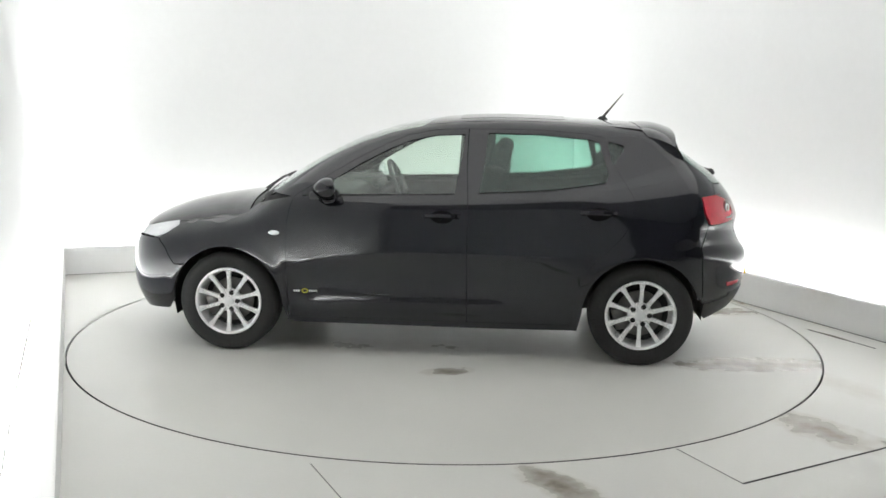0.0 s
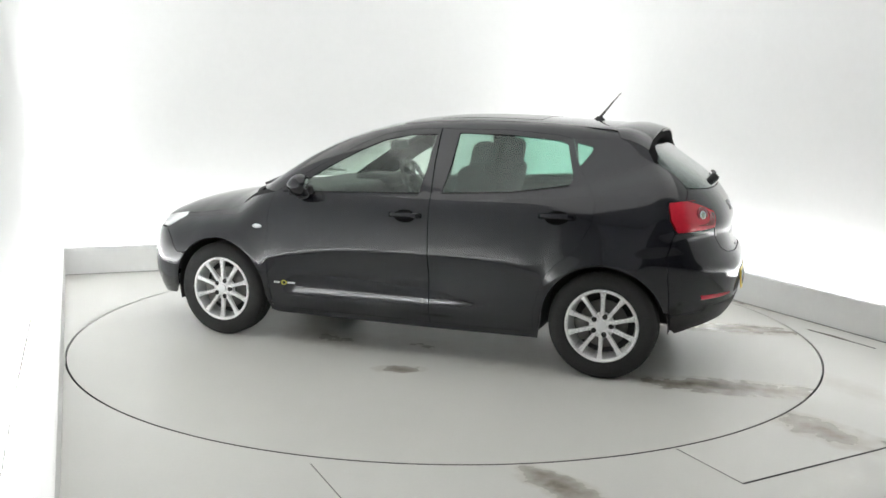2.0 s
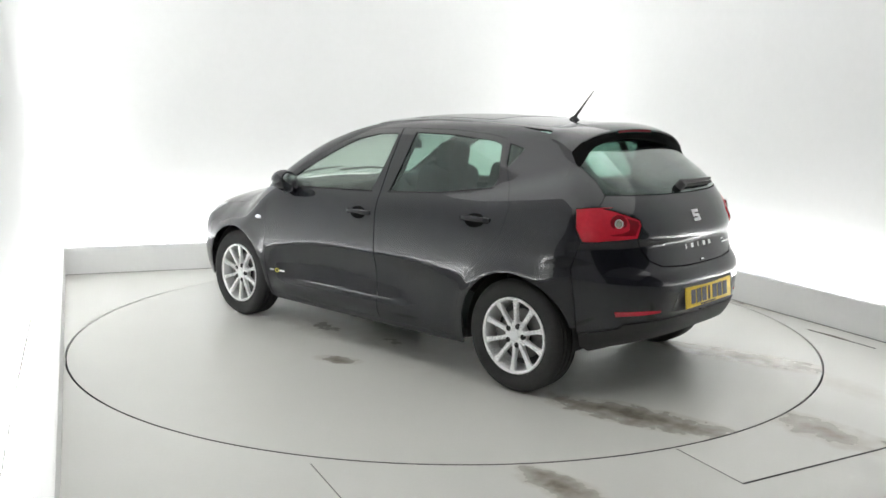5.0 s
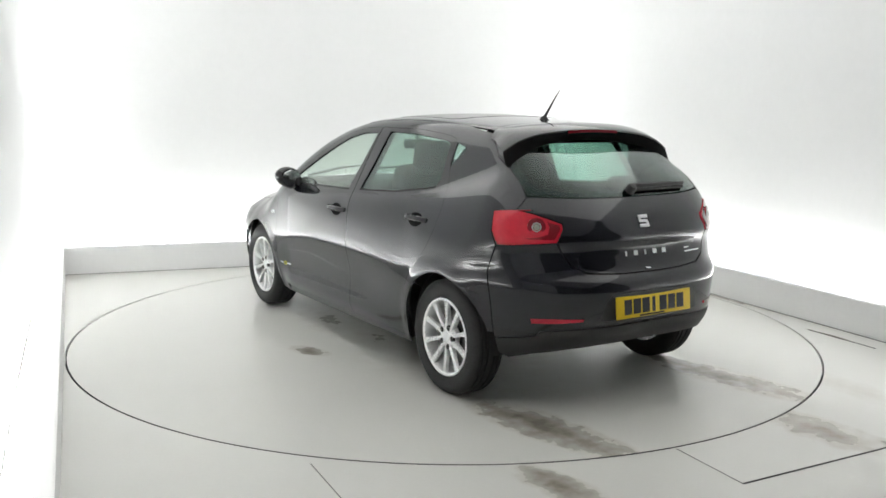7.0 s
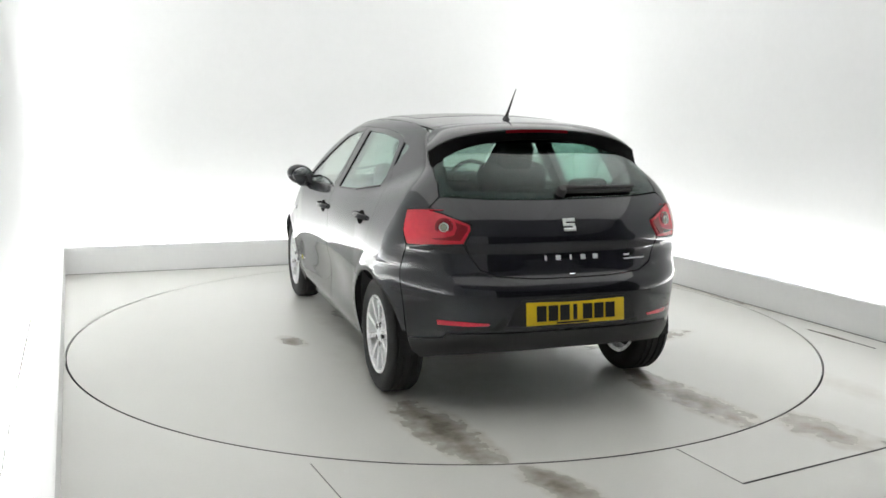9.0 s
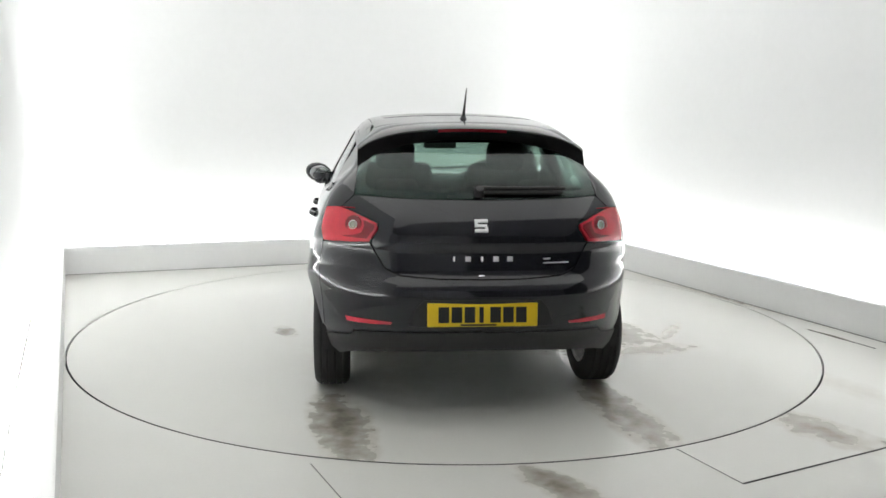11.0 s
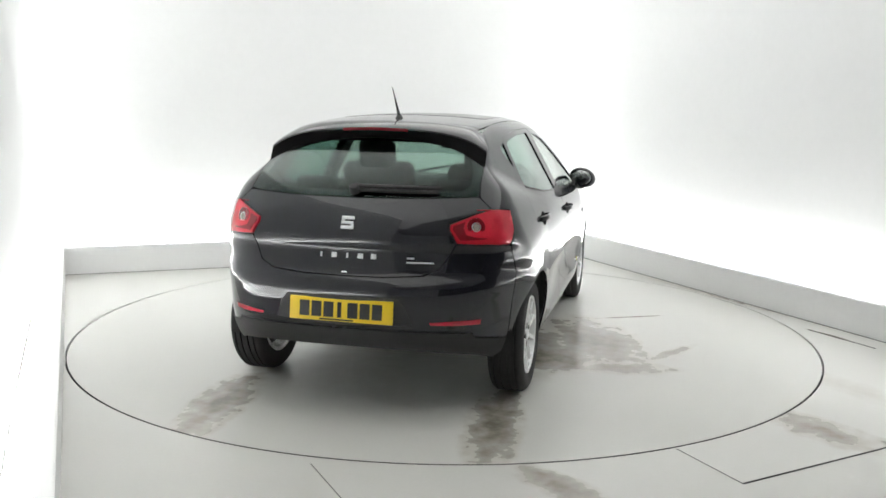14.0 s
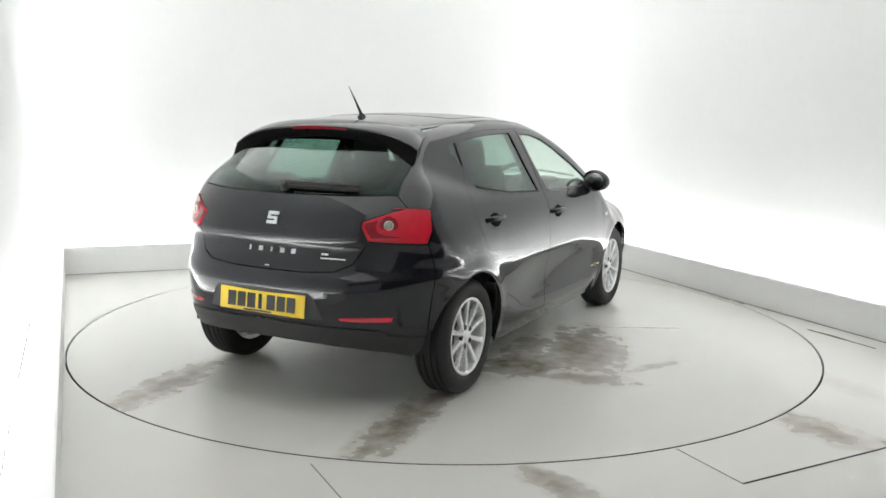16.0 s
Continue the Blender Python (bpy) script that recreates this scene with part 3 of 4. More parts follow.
def build_body(car):
    side = lambda pts: [us(x, z) for x, z in pts]
    sill = 0.225
    # roof rail line between the roof and the sides, from the windscreen's foot to the tail
    rail_plan = [(2.30, 0.665), (2.1, 0.640), (1.9, 0.612), (1.7, 0.583), (1.5, 0.556), (1.3, 0.532), (1.1, 0.520), (0.8, 0.514), (0.5, 0.508),
                 (0.2, 0.500), (-0.05, 0.488), (-0.16, 0.475)]
    rail = lid(rail_plan)
    # side glass and doors
    g1 = [(1.955, 0.962), (1.10, 0.988), (1.072, 1.15), (1.055, 1.325), (1.22, 1.318), (1.38, 1.285), (1.52, 1.225), (1.66, 1.150), (1.80, 1.065)]
    g2 = [(0.955, 0.995), (0.55, 1.018), (0.30, 1.046), (0.225, 1.068), (0.208, 1.11), (0.262, 1.285), (0.32, 1.306), (0.60, 1.33), (0.915, 1.335), (0.93, 1.15)]
    g3 = [(0.212, 1.296), (0.118, 1.274), (0.125, 1.246), (0.184, 1.165)]
    d1 = [(2.085, sill), (2.095, 0.5), (2.09, 0.80), (2.06, 0.945), (1.90, 1.05), (1.68, 1.182), (1.53, 1.26), (1.39, 1.318), (1.23, 1.350), (1.035, 1.358),
          (1.035, 1.15), (1.020, 0.95), (1.015, sill)]
    d2 = [(1.012, sill), (1.017, 0.95), (1.030, 1.15), (1.030, 1.358), (0.60, 1.358), (0.34, 1.338), (0.237, 1.318), (0.196, 1.20), (0.125, 1.08), (0.062, 0.98),
          (0.075, 0.86), (0.125, 0.765), (0.20, 0.685), (0.29, 0.600), (0.345, 0.50), (0.385, 0.36), (0.39, sill)]
    f = both("front_door", panel(side(d1), wrap, [side(g1)]), PAINT, car)
    r = both("rear_door", panel(side(d2), wrap, [side(g2)]), PAINT, car)
    for data, doors, nm in ((panel(side(g1), wrap, gap=-0.004, sink=0.006, thick=0.004), f, GLASS), (panel(side(g2), wrap, gap=-0.004, sink=0.006, thick=0.004), r, PRIVACY)):
        for door, mir in zip(doors, (False, True)):
            g = sheet("window", data, nm, door, "green tinted side window", mir)
            g.visible_shadow = False
    # black rubber along the foot of the side glass
    for lst, doors in ((((2.0, 0.958), (1.10, 0.985)), f), (((0.96, 0.992), (0.55, 1.015), (0.225, 1.062)), r)):
        for door, sg in zip(doors, (1, -1)):
            pts = []
            for (xa, za), (xb, zb) in zip(lst, lst[1:]):
                pts += [(xa + (xb - xa) * k / 8, za + (zb - za) * k / 8) for k in range(9)]
            w = wrap(side(pts))
            part("window_seal", tube(bmesh.new(), [(p[0], sg * (p[1] + 0.001), p[2]) for p in w], 0.005, 6), GLOSSBLACK, door)
    # rear quarter, sill, roof rail and pillars in one pressing
    top_edge = [u3(p) for p in rail]
    lamp_edge = [(-0.318, 0.997), (-0.335, 0.90), (-0.363, 0.832)]
    gate_edge = [ur(0.535, 1.32), ur(0.558, 1.27), ur(0.573, 1.2), ur(0.588, 1.12), ur(0.600, 1.06), ur(0.625, 1.035), ur(0.660, 1.003)]
    quarter = top_edge + gate_edge + [us(*p) for p in lamp_edge] + side([(-0.325, 0.70), (-0.345, 0.52), (-0.352, 0.40)])
    quarter += side(arch(0.0, 164, 0)[0:]) + side([(0.365, 0.19), (0.9, 0.185), (2.05, 0.185), (2.10, 0.20), (2.10, 0.5), (2.097, 0.80), (2.068, 0.95), (2.2, 0.962)])
    opening = [(2.09, sill)] + d1[1:10] + d2[3:-1] + [(0.39, sill)]
    s = both("body_side", panel(side_clean(quarter), wrap, [side(opening), side(g3)], gap=0.0005), PAINT, car, "black quarter panel with sill, pillar and roof rail")
    q = panel(side(g3), wrap, gap=-0.004, sink=0.006, thick=0.004)
    for o, mir in zip(s, (False, True)):
        sheet("quarter_window", q, PRIVACY, o, "small triangular tinted window", mir).visible_shadow = False
    # middle pillar behind the doors' glass
    pil = panel(side([(1.09, 0.95), (0.945, 0.95), (0.925, 1.372), (1.075, 1.372)]), wrap, sink=0.016, thick=0.03)
    both("pillar", pil, GLOSSBLACK, car)
    # wings
    hood_plan = [(2.36, 0.675), (2.55, 0.672), (2.75, 0.650), (2.92, 0.612), (3.05, 0.555)]
    hood_edge = [u3(p) for p in lid(hood_plan)]
    wing = side([(2.10, 0.215), (2.10, 0.5), (2.095, 0.80), (2.066, 0.95)]) + [u3(rail[0])] + hood_edge[:4] + side([(2.822, 0.770), (2.812, 0.745), (2.87, 0.702), (2.925, 0.672), (2.862, 0.617), (2.80, 0.525)])
    
    wing += side(arch(WHEEL_X, 42, 180))
    both("front_wing", panel(side_clean(wing), wrap), PAINT, car)
    # roof, bonnet and screen
    roof_half = [(1.22, 0.0), (1.235, 0.25), (1.30, 0.532)] + rail_plan[6:]
    roof_o = roof_half + [(x, -y) for x, y in roof_half[::-1]]
    sheet("roof", panel(roof_o, lid), PAINT, car)
    sun = [(1.10, 0.44), (0.46, 0.43), (0.46, -0.43), (1.10, -0.44)]
    sheet("roof_glass", panel(rounded(sun, 0.05), lid, lift=0.0012, thick=0.004), GLOSSBLACK, car, "dark glass panel set in the roof")
    hood_h = [(2.37, 0.0), (2.365, 0.4)] + hood_plan + [(3.14, 0.40), (3.19, 0.2), (3.20, 0.0)]
    sheet("bonnet", panel(side_clean(hood_h + [(x, -y) for x, y in hood_h[::-1]]), lid), PAINT, car)
    scr = [(2.31, 0.0), (2.30, 0.4), (2.285, 0.655)] + [(x, y - 0.004) for x, y in rail_plan[1:6]] + [(1.24, 0.25), (1.225, 0.0)]
    w = sheet("windscreen", panel(side_clean(scr + [(x, -y) for x, y in scr[::-1]]), lid, sink=0.003, thick=0.005), GLASS, car, "clear green-tinted windscreen")
    w.visible_shadow = False
    cowl = [(2.312, 0.655), (2.312, -0.655), (2.368, -0.655), (2.368, 0.655)]
    sheet("cowl", panel(cowl, lid, sink=0.012), PLASTIC, car)
    # tail
    gate = [ur(0.0, 1.045), ur(0.35, 1.050), ur(0.575, 1.058), ur(0.598, 1.056), ur(0.622, 1.035), ur(0.655, 1.004), ur(0.600, 0.986), ur(0.540, 0.963), ur(0.482, 0.940), ur(0.483, 0.910), ur(0.518, 0.850),
            ur(0.495, 0.80), ur(0.455, 0.735), ur(0.38, 0.702), ur(0.2, 0.690), ur(0.0, 0.688)]
    tg = sheet("tailgate", panel(tail_pair(gate), wrap), PAINT, car, "black hatchback tailgate")
    rg = [ur(0.0, 1.385), ur(0.40, 1.372), ur(0.48, 1.350), ur(0.533, 1.32), ur(0.556, 1.27), ur(0.571, 1.20), ur(0.586, 1.12), ur(0.594, 1.064), ur(0.35, 1.054), ur(0.0, 1.049)]
    g = sheet("rear_window", panel(tail_pair(rg), wrap, thick=0.004), REARGLASS, tg, "tinted heated rear window")
    g.visible_shadow = False
    # dark band printed round the rear glass
    rgi = [ur(0.0, 1.330), ur(0.42, 1.316), ur(0.49, 1.275), ur(0.53, 1.20), ur(0.545, 1.12), ur(0.52, 1.090), ur(0.35, 1.088), ur(0.0, 1.082)]
    sheet("glass_border", panel(tail_pair(rg), wrap, [tail_pair(rgi)], sink=0.007, thick=0.002), GLOSSBLACK, tg)
    # dark inner panels behind the gaps
    tailbox = [us(-0.346, 0.40), us(-0.346, 0.62), us(-0.335, 0.80), us(-0.315, 1.0), ur(0.62, 1.035), ur(0.58, 1.045), ur(0.3, 1.036), ur(0.0, 1.032)]
    tailbox = tailbox[::-1] + [ur(0.62, 0.40), ur(0.3, 0.36), ur(0.0, 0.36)]
    sheet("inner_tail", panel(side_clean(tail_pair(tailbox)), wrap, sink=0.016, thick=0.006, step=0.04, gap=0.0), PLASTIC, car, "dark inner tail panel")
    both("inner_door", panel(side([(2.08, 0.20), (2.07, 0.93), (1.1, 0.965), (0.5, 0.99), (0.15, 1.02), (0.085, 0.92), (0.14, 0.77), (0.30, 0.62), (0.372, 0.40), (0.375, 0.20)]), wrap, sink=0.014, thick=0.03, step=0.04), PLASTIC, car, "dark inner door trim")
    # tail lamps
    lamp = [us(-0.321, 0.992), us(-0.38, 1.000), us(-0.45, 1.000), ur(0.660, 1.000), ur(0.60, 0.982), ur(0.540, 0.958), ur(0.488, 0.936), ur(0.489, 0.912), ur(0.524, 0.852), ur(0.60, 0.846),
            ur(0.66, 0.843), us(-0.43, 0.838), us(-0.374, 0.837), us(-0.341, 0.90)]
    for o, sg in zip(both("tail_lamp", panel(side_clean(lamp), wrap, lift=0.005, thick=0.02, step=0.018), REDLENS, car, "red tail lamp cluster wrapping round the corner"), (1, -1)):
        mid = wrap([ur(0.60, 0.925)])[0]
        mid2 = wrap([ur(0.602, 0.925)])[0]
        tang = Vector(mid2 - mid).normalized()
        nrm = Vector((-tang.y, tang.x, 0)) if tang.x < 0 else Vector((-tang.y, tang.x, 0))
        if nrm.x > 0:
            nrm = -nrm
        m = Matrix.Translation((mid[0] + nrm.x * 0.005, sg * (mid[1] + nrm.y * 0.005), mid[2])) @ Vector((nrm.x, sg * nrm.y, 0.12)).to_track_quat("Z", "Y").to_matrix().to_4x4()
        bm = lathe(bmesh.new(), [(0.0, 0.008), (0.012, 0.007), (0.017, 0.004), (0.018, -0.004)], m, 24)
        part("reversing_lens", bm, PALELENS, o, "round pale lens")
        part("lens_rim", lathe(bmesh.new(), [(0.0182, 0.003), (0.0195, 0.007), (0.0215, 0.007), (0.023, 0.002)], m, 32), BADGE, o, "thin silver rim")
        bm = lathe(bmesh.new(), [(0.0235, 0.003), (0.034, 0.005), (0.044, 0.002), (0.045, -0.006)], m, 32)
        part("lens_ring", bm, REDDEEP, o, "deep red ring round the pale lens")
    inner = [ur(0.552, 0.948), ur(0.500, 0.930), ur(0.500, 0.912), ur(0.536, 0.864), ur(0.64, 0.866), ur(0.655, 0.872), ur(0.60, 0.878), ur(0.562, 0.890), ur(0.548, 0.920)]
    both("lamp_segment", panel(inner, wrap, lift=0.008, thick=0.01, step=0.015), REDDEEP, car)
    # rear bumper, its dark foot and its reflectors
    bump = [ur(0.0, 0.684), ur(0.2, 0.686), ur(0.38, 0.697), ur(0.457, 0.730), ur(0.50, 0.80), ur(0.526, 0.847), ur(0.60, 0.842), ur(0.66, 0.839), us(-0.42, 0.834), us(-0.366, 0.828)]
    bump += side([(-0.329, 0.70), (-0.349, 0.52), (-0.356, 0.405), (-0.358, 0.375)])
    bump += [us(-0.42, 0.383), us(-0.52, 0.402), ur(0.60, 0.425), ur(0.45, 0.437), ur(0.3, 0.440), ur(0.0, 0.441)]
    bo = sheet("rear_bumper", panel(side_clean(tail_pair(bump)), wrap, gap=0.0004), PAINT, car, "black rear bumper")
    foot = [ur(0.0, 0.437), ur(0.3, 0.436), ur(0.45, 0.433), ur(0.60, 0.421), us(-0.52, 0.398), us(-0.42, 0.379), us(-0.360, 0.371), us(-0.355, 0.30), us(-0.38, 0.27), ur(0.6, 0.30), ur(0.45, 0.325), ur(0.3, 0.335), ur(0.0, 0.338)]
    sheet("bumper_foot", panel(side_clean(tail_pair(foot)), wrap, lift=0.004, thick=0.03), PLASTIC, bo, "dark grained plastic lower edge")
    refl = [ur(0.640, 0.488), ur(0.53, 0.489), ur(0.42, 0.485), ur(0.425, 0.472), ur(0.53, 0.466), ur(0.635, 0.463)]
    for mir in (False, True):
        sheet("reflector", panel(refl, wrap, lift=0.003, thick=0.01, step=0.015), REDLENS, bo, "thin red reflector", mir)
    # front bumper, lamps and openings
    fb = [uf(0.0, 0.665), uf(0.25, 0.662), uf(0.45, 0.650), uf(0.58, 0.66)] + side([(2.925, 0.668), (2.862, 0.613), (2.80, 0.521)])
    fb += side(arch(WHEEL_X, 40, 0)) + side([(2.86, 0.235), (3.0, 0.22)]) + [uf(0.45, 0.20), uf(0.0, 0.19)]
    gr = nose_pair([uf(0.0, 0.42), uf(0.35, 0.42), uf(0.50, 0.39), uf(0.48, 0.30), uf(0.0, 0.27)])
    fo = sheet("front_bumper", panel(side_clean(nose_pair(fb)), wrap, [gr]), PAINT, car, "black front bumper")
    sheet("lower_grille", panel(gr, wrap, sink=0.03, gap=-0.01), PLASTIC, fo, "black plastic grille")
    hl = [uf(0.30, 0.675)] + [uf(0.45, 0.662), uf(0.58, 0.672)] + side([(2.93, 0.675), (2.87, 0.70), (2.81, 0.745), (2.82, 0.768)]) + [hood_edge[3], hood_edge[4]] + [uf(0.35, 0.735)]
    both("headlamp", panel(side_clean(hl), wrap, lift=0.002, thick=0.02), CLEARLENS, car, "clear headlamp with silver inside")
    gt = nose_pair([uf(0.0, 0.735), uf(0.28, 0.730), uf(0.27, 0.676), uf(0.0, 0.672)])
    sheet("upper_grille", panel(gt, wrap, sink=0.01, thick=0.02), PLASTIC, car, "black upper grille")
    return dict(front_doors=f, rear_doors=r, tailgate=tg, bumper=bo)


def side_clean(pts):
    """Drops points that lie on top of one another."""
    res = []
    for p in pts:
        if not res or math.hypot(p[0] - res[-1][0], p[1] - res[-1][1]) > 1e-4:
            res.append(p)
    return res


# ---- wheels ----
def build_wheel(car, x, y, mirror):
    """A silver ten-spoke wheel; its face points away from the car."""
    sg = -1 if mirror else 1
    hub = new("wheel")
    hub.parent = car
    hub.matrix_basis = pose(x, sg * y, TYRE_R - 0.003, -90 * sg) @ pose(0, 0, 0, 0, 0, 17)
    tagged(hub, "silver ten-spoke alloy wheel with black tyre")
    tread = []
    prof = [(0.203, 0.075), (0.212, 0.084), (0.225, 0.088), (0.250, 0.093), (0.272, 0.091), (0.288, 0.083), (0.297, 0.072)]
    grooves = [0.052, 0.020, -0.020, -0.052]
    tread = [(0.302, 0.064)]
    for g in grooves:
        tread += [(0.303, g + 0.005), (0.294, g + 0.004), (0.294, g - 0.004), (0.303, g - 0.005)]
    tread += [(0.302, -0.064)]
    full = prof + tread + [(r, -h) for r, h in prof[::-1]]
    part("tyre", lathe(bmesh.new(), full, Matrix(), 72), RUBBER, hub, "black rubber tyre", sharp=30)
    bm = lathe(bmesh.new(), [(0.203, 0.070), (0.207, 0.078), (0.205, 0.084), (0.198, 0.085), (0.190, 0.080), (0.186, 0.070), (0.183, 0.040), (0.176, -0.02), (0.180, -0.075), (0.203, -0.08)],
               Matrix(), 72)
    for i in range(10):
        a = 2 * math.pi * i / 10
        m = pose(0, 0, 0, 0, 0, math.degrees(a))
        rows = []
        for r, w, h, t in ((0.030, 0.014, 0.066, 0.03), (0.06, 0.0122, 0.069, 0.03), (0.10, 0.0108, 0.072, 0.026), (0.15, 0.0112, 0.076, 0.022), (0.178, 0.0150, 0.078, 0.02), (0.192, 0.021, 0.078, 0.018)):
            rows.append([bm.verts.new(m @ Vector(p)) for p in ((r, -w, h - t), (r, -w, h - 0.004), (r, -w * 0.7, h), (r, w * 0.7, h), (r, w, h - 0.004), (r, w, h - t))])
        for p, q in zip(rows, rows[1:]):
            for k in range(5):
                bm.faces.new((p[k], p[k + 1], q[k + 1], q[k]))
    rim = part("rim", bm, ALLOY, hub, "silver ten-spoke alloy rim", sharp=35)
    bm = lathe(bmesh.new(), [(0.0, 0.070), (0.030, 0.069), (0.040, 0.067), (0.064, 0.062), (0.072, 0.054), (0.072, 0.03)], Matrix(), 40)
    part("hub", bm, ALLOY, rim)
    bm = lathe(bmesh.new(), [(0.0, 0.075), (0.022, 0.0745), (0.027, 0.072), (0.028, 0.064)], Matrix(), 32)
    part("hub_cap", bm, BADGE, rim, "silver hub cap")
    # black discs draw the shaded bolt holes
    for i in range(5):
        a = 2 * math.pi * (i + 0.25) / 5
        m = pose(0.053 * math.cos(a), 0.053 * math.sin(a), 0)
        part("bolt_hole_shade", lathe(bmesh.new(), [(0.0, 0.0705), (0.013, 0.0705), (0.0155, 0.068), (0.0155, 0.05)], m, 16), INK, rim)
    bm = lathe(bmesh.new(), [(0.07, 0.012), (0.13, 0.012), (0.135, 0.008), (0.135, -0.01), (0.07, -0.012)], Matrix(), 48)
    part("brake_disc", bm, STEEL, hub, "dull steel brake disc")
    bm = box(bmesh.new(), (0.07, 0.13, 0.07), pose(0.12, 0.0, -0.005, 0, 0, 0), 0.012)
    part("brake_caliper", bm, STEEL, hub)
    part("wheel_back", lathe(bmesh.new(), [(0.0, -0.03), (0.15, -0.03), (0.172, -0.02)], Matrix(), 40), INK, hub)
    return hub


def build_underside(car):
    """Dark floor pan, wheel housings and the exhaust."""
    bm = box(bmesh.new(), (1.70, 1.42, 0.06), pose(1.235, 0, 0.225), 0.02)
    box(bm, (0.46, 0.98, 0.08), pose(-0.28, 0, 0.375), 0.03)
    box(bm, (0.95, 0.92, 0.10), pose(2.6, 0, 0.25), 0.03)
    box(bm, (0.75, 0.98, 0.06), pose(0.05, 0, 0.40), 0.02)
    part("floor_pan", bm, PLASTIC, car, "dark underside")
    for wx in (0.0, WHEEL_X):
        for sg in (1, -1):
            bm = bmesh.new()
            rows = []
            for i in range(17):
                a = radians((-16 + 202 * i / 16) if wx else (-6 + 190 * i / 16))
                r = ARCH_R + 0.012
                rows.append([bm.verts.new((wx + r * math.cos(a), sg * yy, WHEEL_Z + r * math.sin(a))) for yy in (0.50, 0.62, 0.755)])
            for p, q in zip(rows, rows[1:]):
                for k in range(2):
                    bm.faces.new((p[k], p[k + 1], q[k + 1], q[k]))
            c = bm.verts.new((wx, sg * 0.50, WHEEL_Z))
            for p, q in zip(rows, rows[1:]):
                bm.faces.new((c, p[0], q[0]))
            part("wheel_housing", bm, RUBBER, car)
    bm = tube(bmesh.new(), [(0.9, 0.1, 0.2), (0.2, 0.2, 0.22), (-0.2, 0.35, 0.30), (-0.42, 0.42, 0.335), (-0.50, 0.43, 0.335)], 0.02, 12)
    part("exhaust_pipe", bm, STEEL, car)
    bm = lathe(bmesh.new(), [(0.0, -0.40), (0.055, -0.38), (0.06, 0.38), (0.0, 0.40)], pose(-0.30, 0.0, 0.375, 90, 0, 0), 20)
    part("silencer", bm, STEEL, car)
    part("rear_axle", tube(bmesh.new(), [(0, 0.62, 0.28), (0.05, 0.3, 0.25), (0.05, -0.3, 0.25), (0, -0.62, 0.28)], 0.035, 10), PLASTIC, car)


# ---- outer fittings ----
def surface_pose(uv, lift=0.0, sg=1):
    """A pose on the body whose z axis leaves the surface and whose x axis lies level."""
    p = wrap([uv])
    e = 1e-4
    g = np.array([(shape(p + np.array(d)) - shape(p - np.array(d)))[0] for d in ((e, 0, 0), (0, e, 0), (0, 0, e))])
    n = Vector(g).normalized()
    p = Vector(p[0]) + n * lift
    if sg < 0:
        n.y, p.y = -n.y, -p.y
    xa = Vector((0, 0, 1)).cross(n).normalized()
    ya = n.cross(xa)
    return Matrix.Translation(p) @ Matrix((xa, ya, n)).transposed().to_4x4()


def build_spoiler(car, tailgate):
    """Roof spoiler with a drooping tip at each side and a high brake lamp."""
    n = 40
    bm = bmesh.new()
    rows = []
    ymax = 0.582
    for i in range(n + 1):
        s = -1 + 2 * i / n
        y = ymax * s
        a = abs(s)
        xt = -0.203 + 0.014 * a ** 2 + 0.004 * a ** 6
        zt = 1.384 - 0.054 * a ** 2 - 0.056 * a ** 6
        lip = 0.060 + 0.036 * a ** 2 - 0.012 * a ** 6
        xf = 0.03 - 0.05 * a ** 6
        zf = lid([(xf, abs(y) * (1 - 0.075 * a ** 4))])[0][2] + 0.002
        prof = []
        for k in range(8):
            w = k / 7
            prof.append((xf + (xt + 0.010 - xf) * w, zf + (zt - zf) * w + 0.016 * math.sin(math.pi * w) * (1 - 0.5 * a ** 4)))
        prof += [(xt, zt - 0.006), (xt + 0.002, zt - 0.014), (xt + 0.003, zt - lip + 0.008), (xt + 0.012, zt - lip), (xt + 0.06, zt - lip - 0.004), (xf - 0.02, zf - 0.075)]
        for k in (10, 11):
            back = wrap([ur(abs(y), prof[k][1])])[0][0] - 0.004
            prof[k] = (min(prof[k][0], back), prof[k][1])
        rows.append([Vector((px, y * (1 - 0.075 * a ** 4 * max(0, min(1, (px - xt - 0.03) / 0.10))), pz)) for px, pz in prof])

    def skin(first, last, ends):
        bm = bmesh.new()
        grid = [[bm.verts.new(v) for v in r[first:last]] for r in rows]
        for p, q in zip(grid, grid[1:]):
            for k in range(len(p) - 1):
                bm.faces.new((p[k], p[k + 1], q[k + 1], q[k]))
        if ends:
            for r, turn in ((rows[0], 1), (rows[-1], -1)):
                bm.faces.new([bm.verts.new(v) for v in r][::turn])
        return bm
    sp = part("spoiler", skin(0, 10, True), PAINT, tailgate, "black roof spoiler over the rear window", sharp=60)
    # the shade under the lip is put into a dull black colour
    part("spoiler_underside", skin(9, len(rows[0]), False), SHADE_BLACK, sp, "hollow underside, blackened to draw its shade", sharp=60)
    bm = bmesh.new()
    rows = []
    for i in range(17):
        s = -0.30 + 0.60 * i / 16
        a = abs(s)
        xt, zt = -0.203 + 0.014 * a ** 2, 1.384 - 0.054 * a ** 2
        rows.append([bm.verts.new((xt - 0.004, s * ymax, zt + dz)) for dz in (-0.008, -0.022)])
    for p, q in zip(rows, rows[1:]):
        bm.faces.new((p[0], p[1], q[1], q[0]))
    bmesh.ops.solidify(bm, geom=bm.faces[:], thickness=0.006)
    part("brake_lamp", bm, REDDEEP, sp, "thin red high brake lamp")


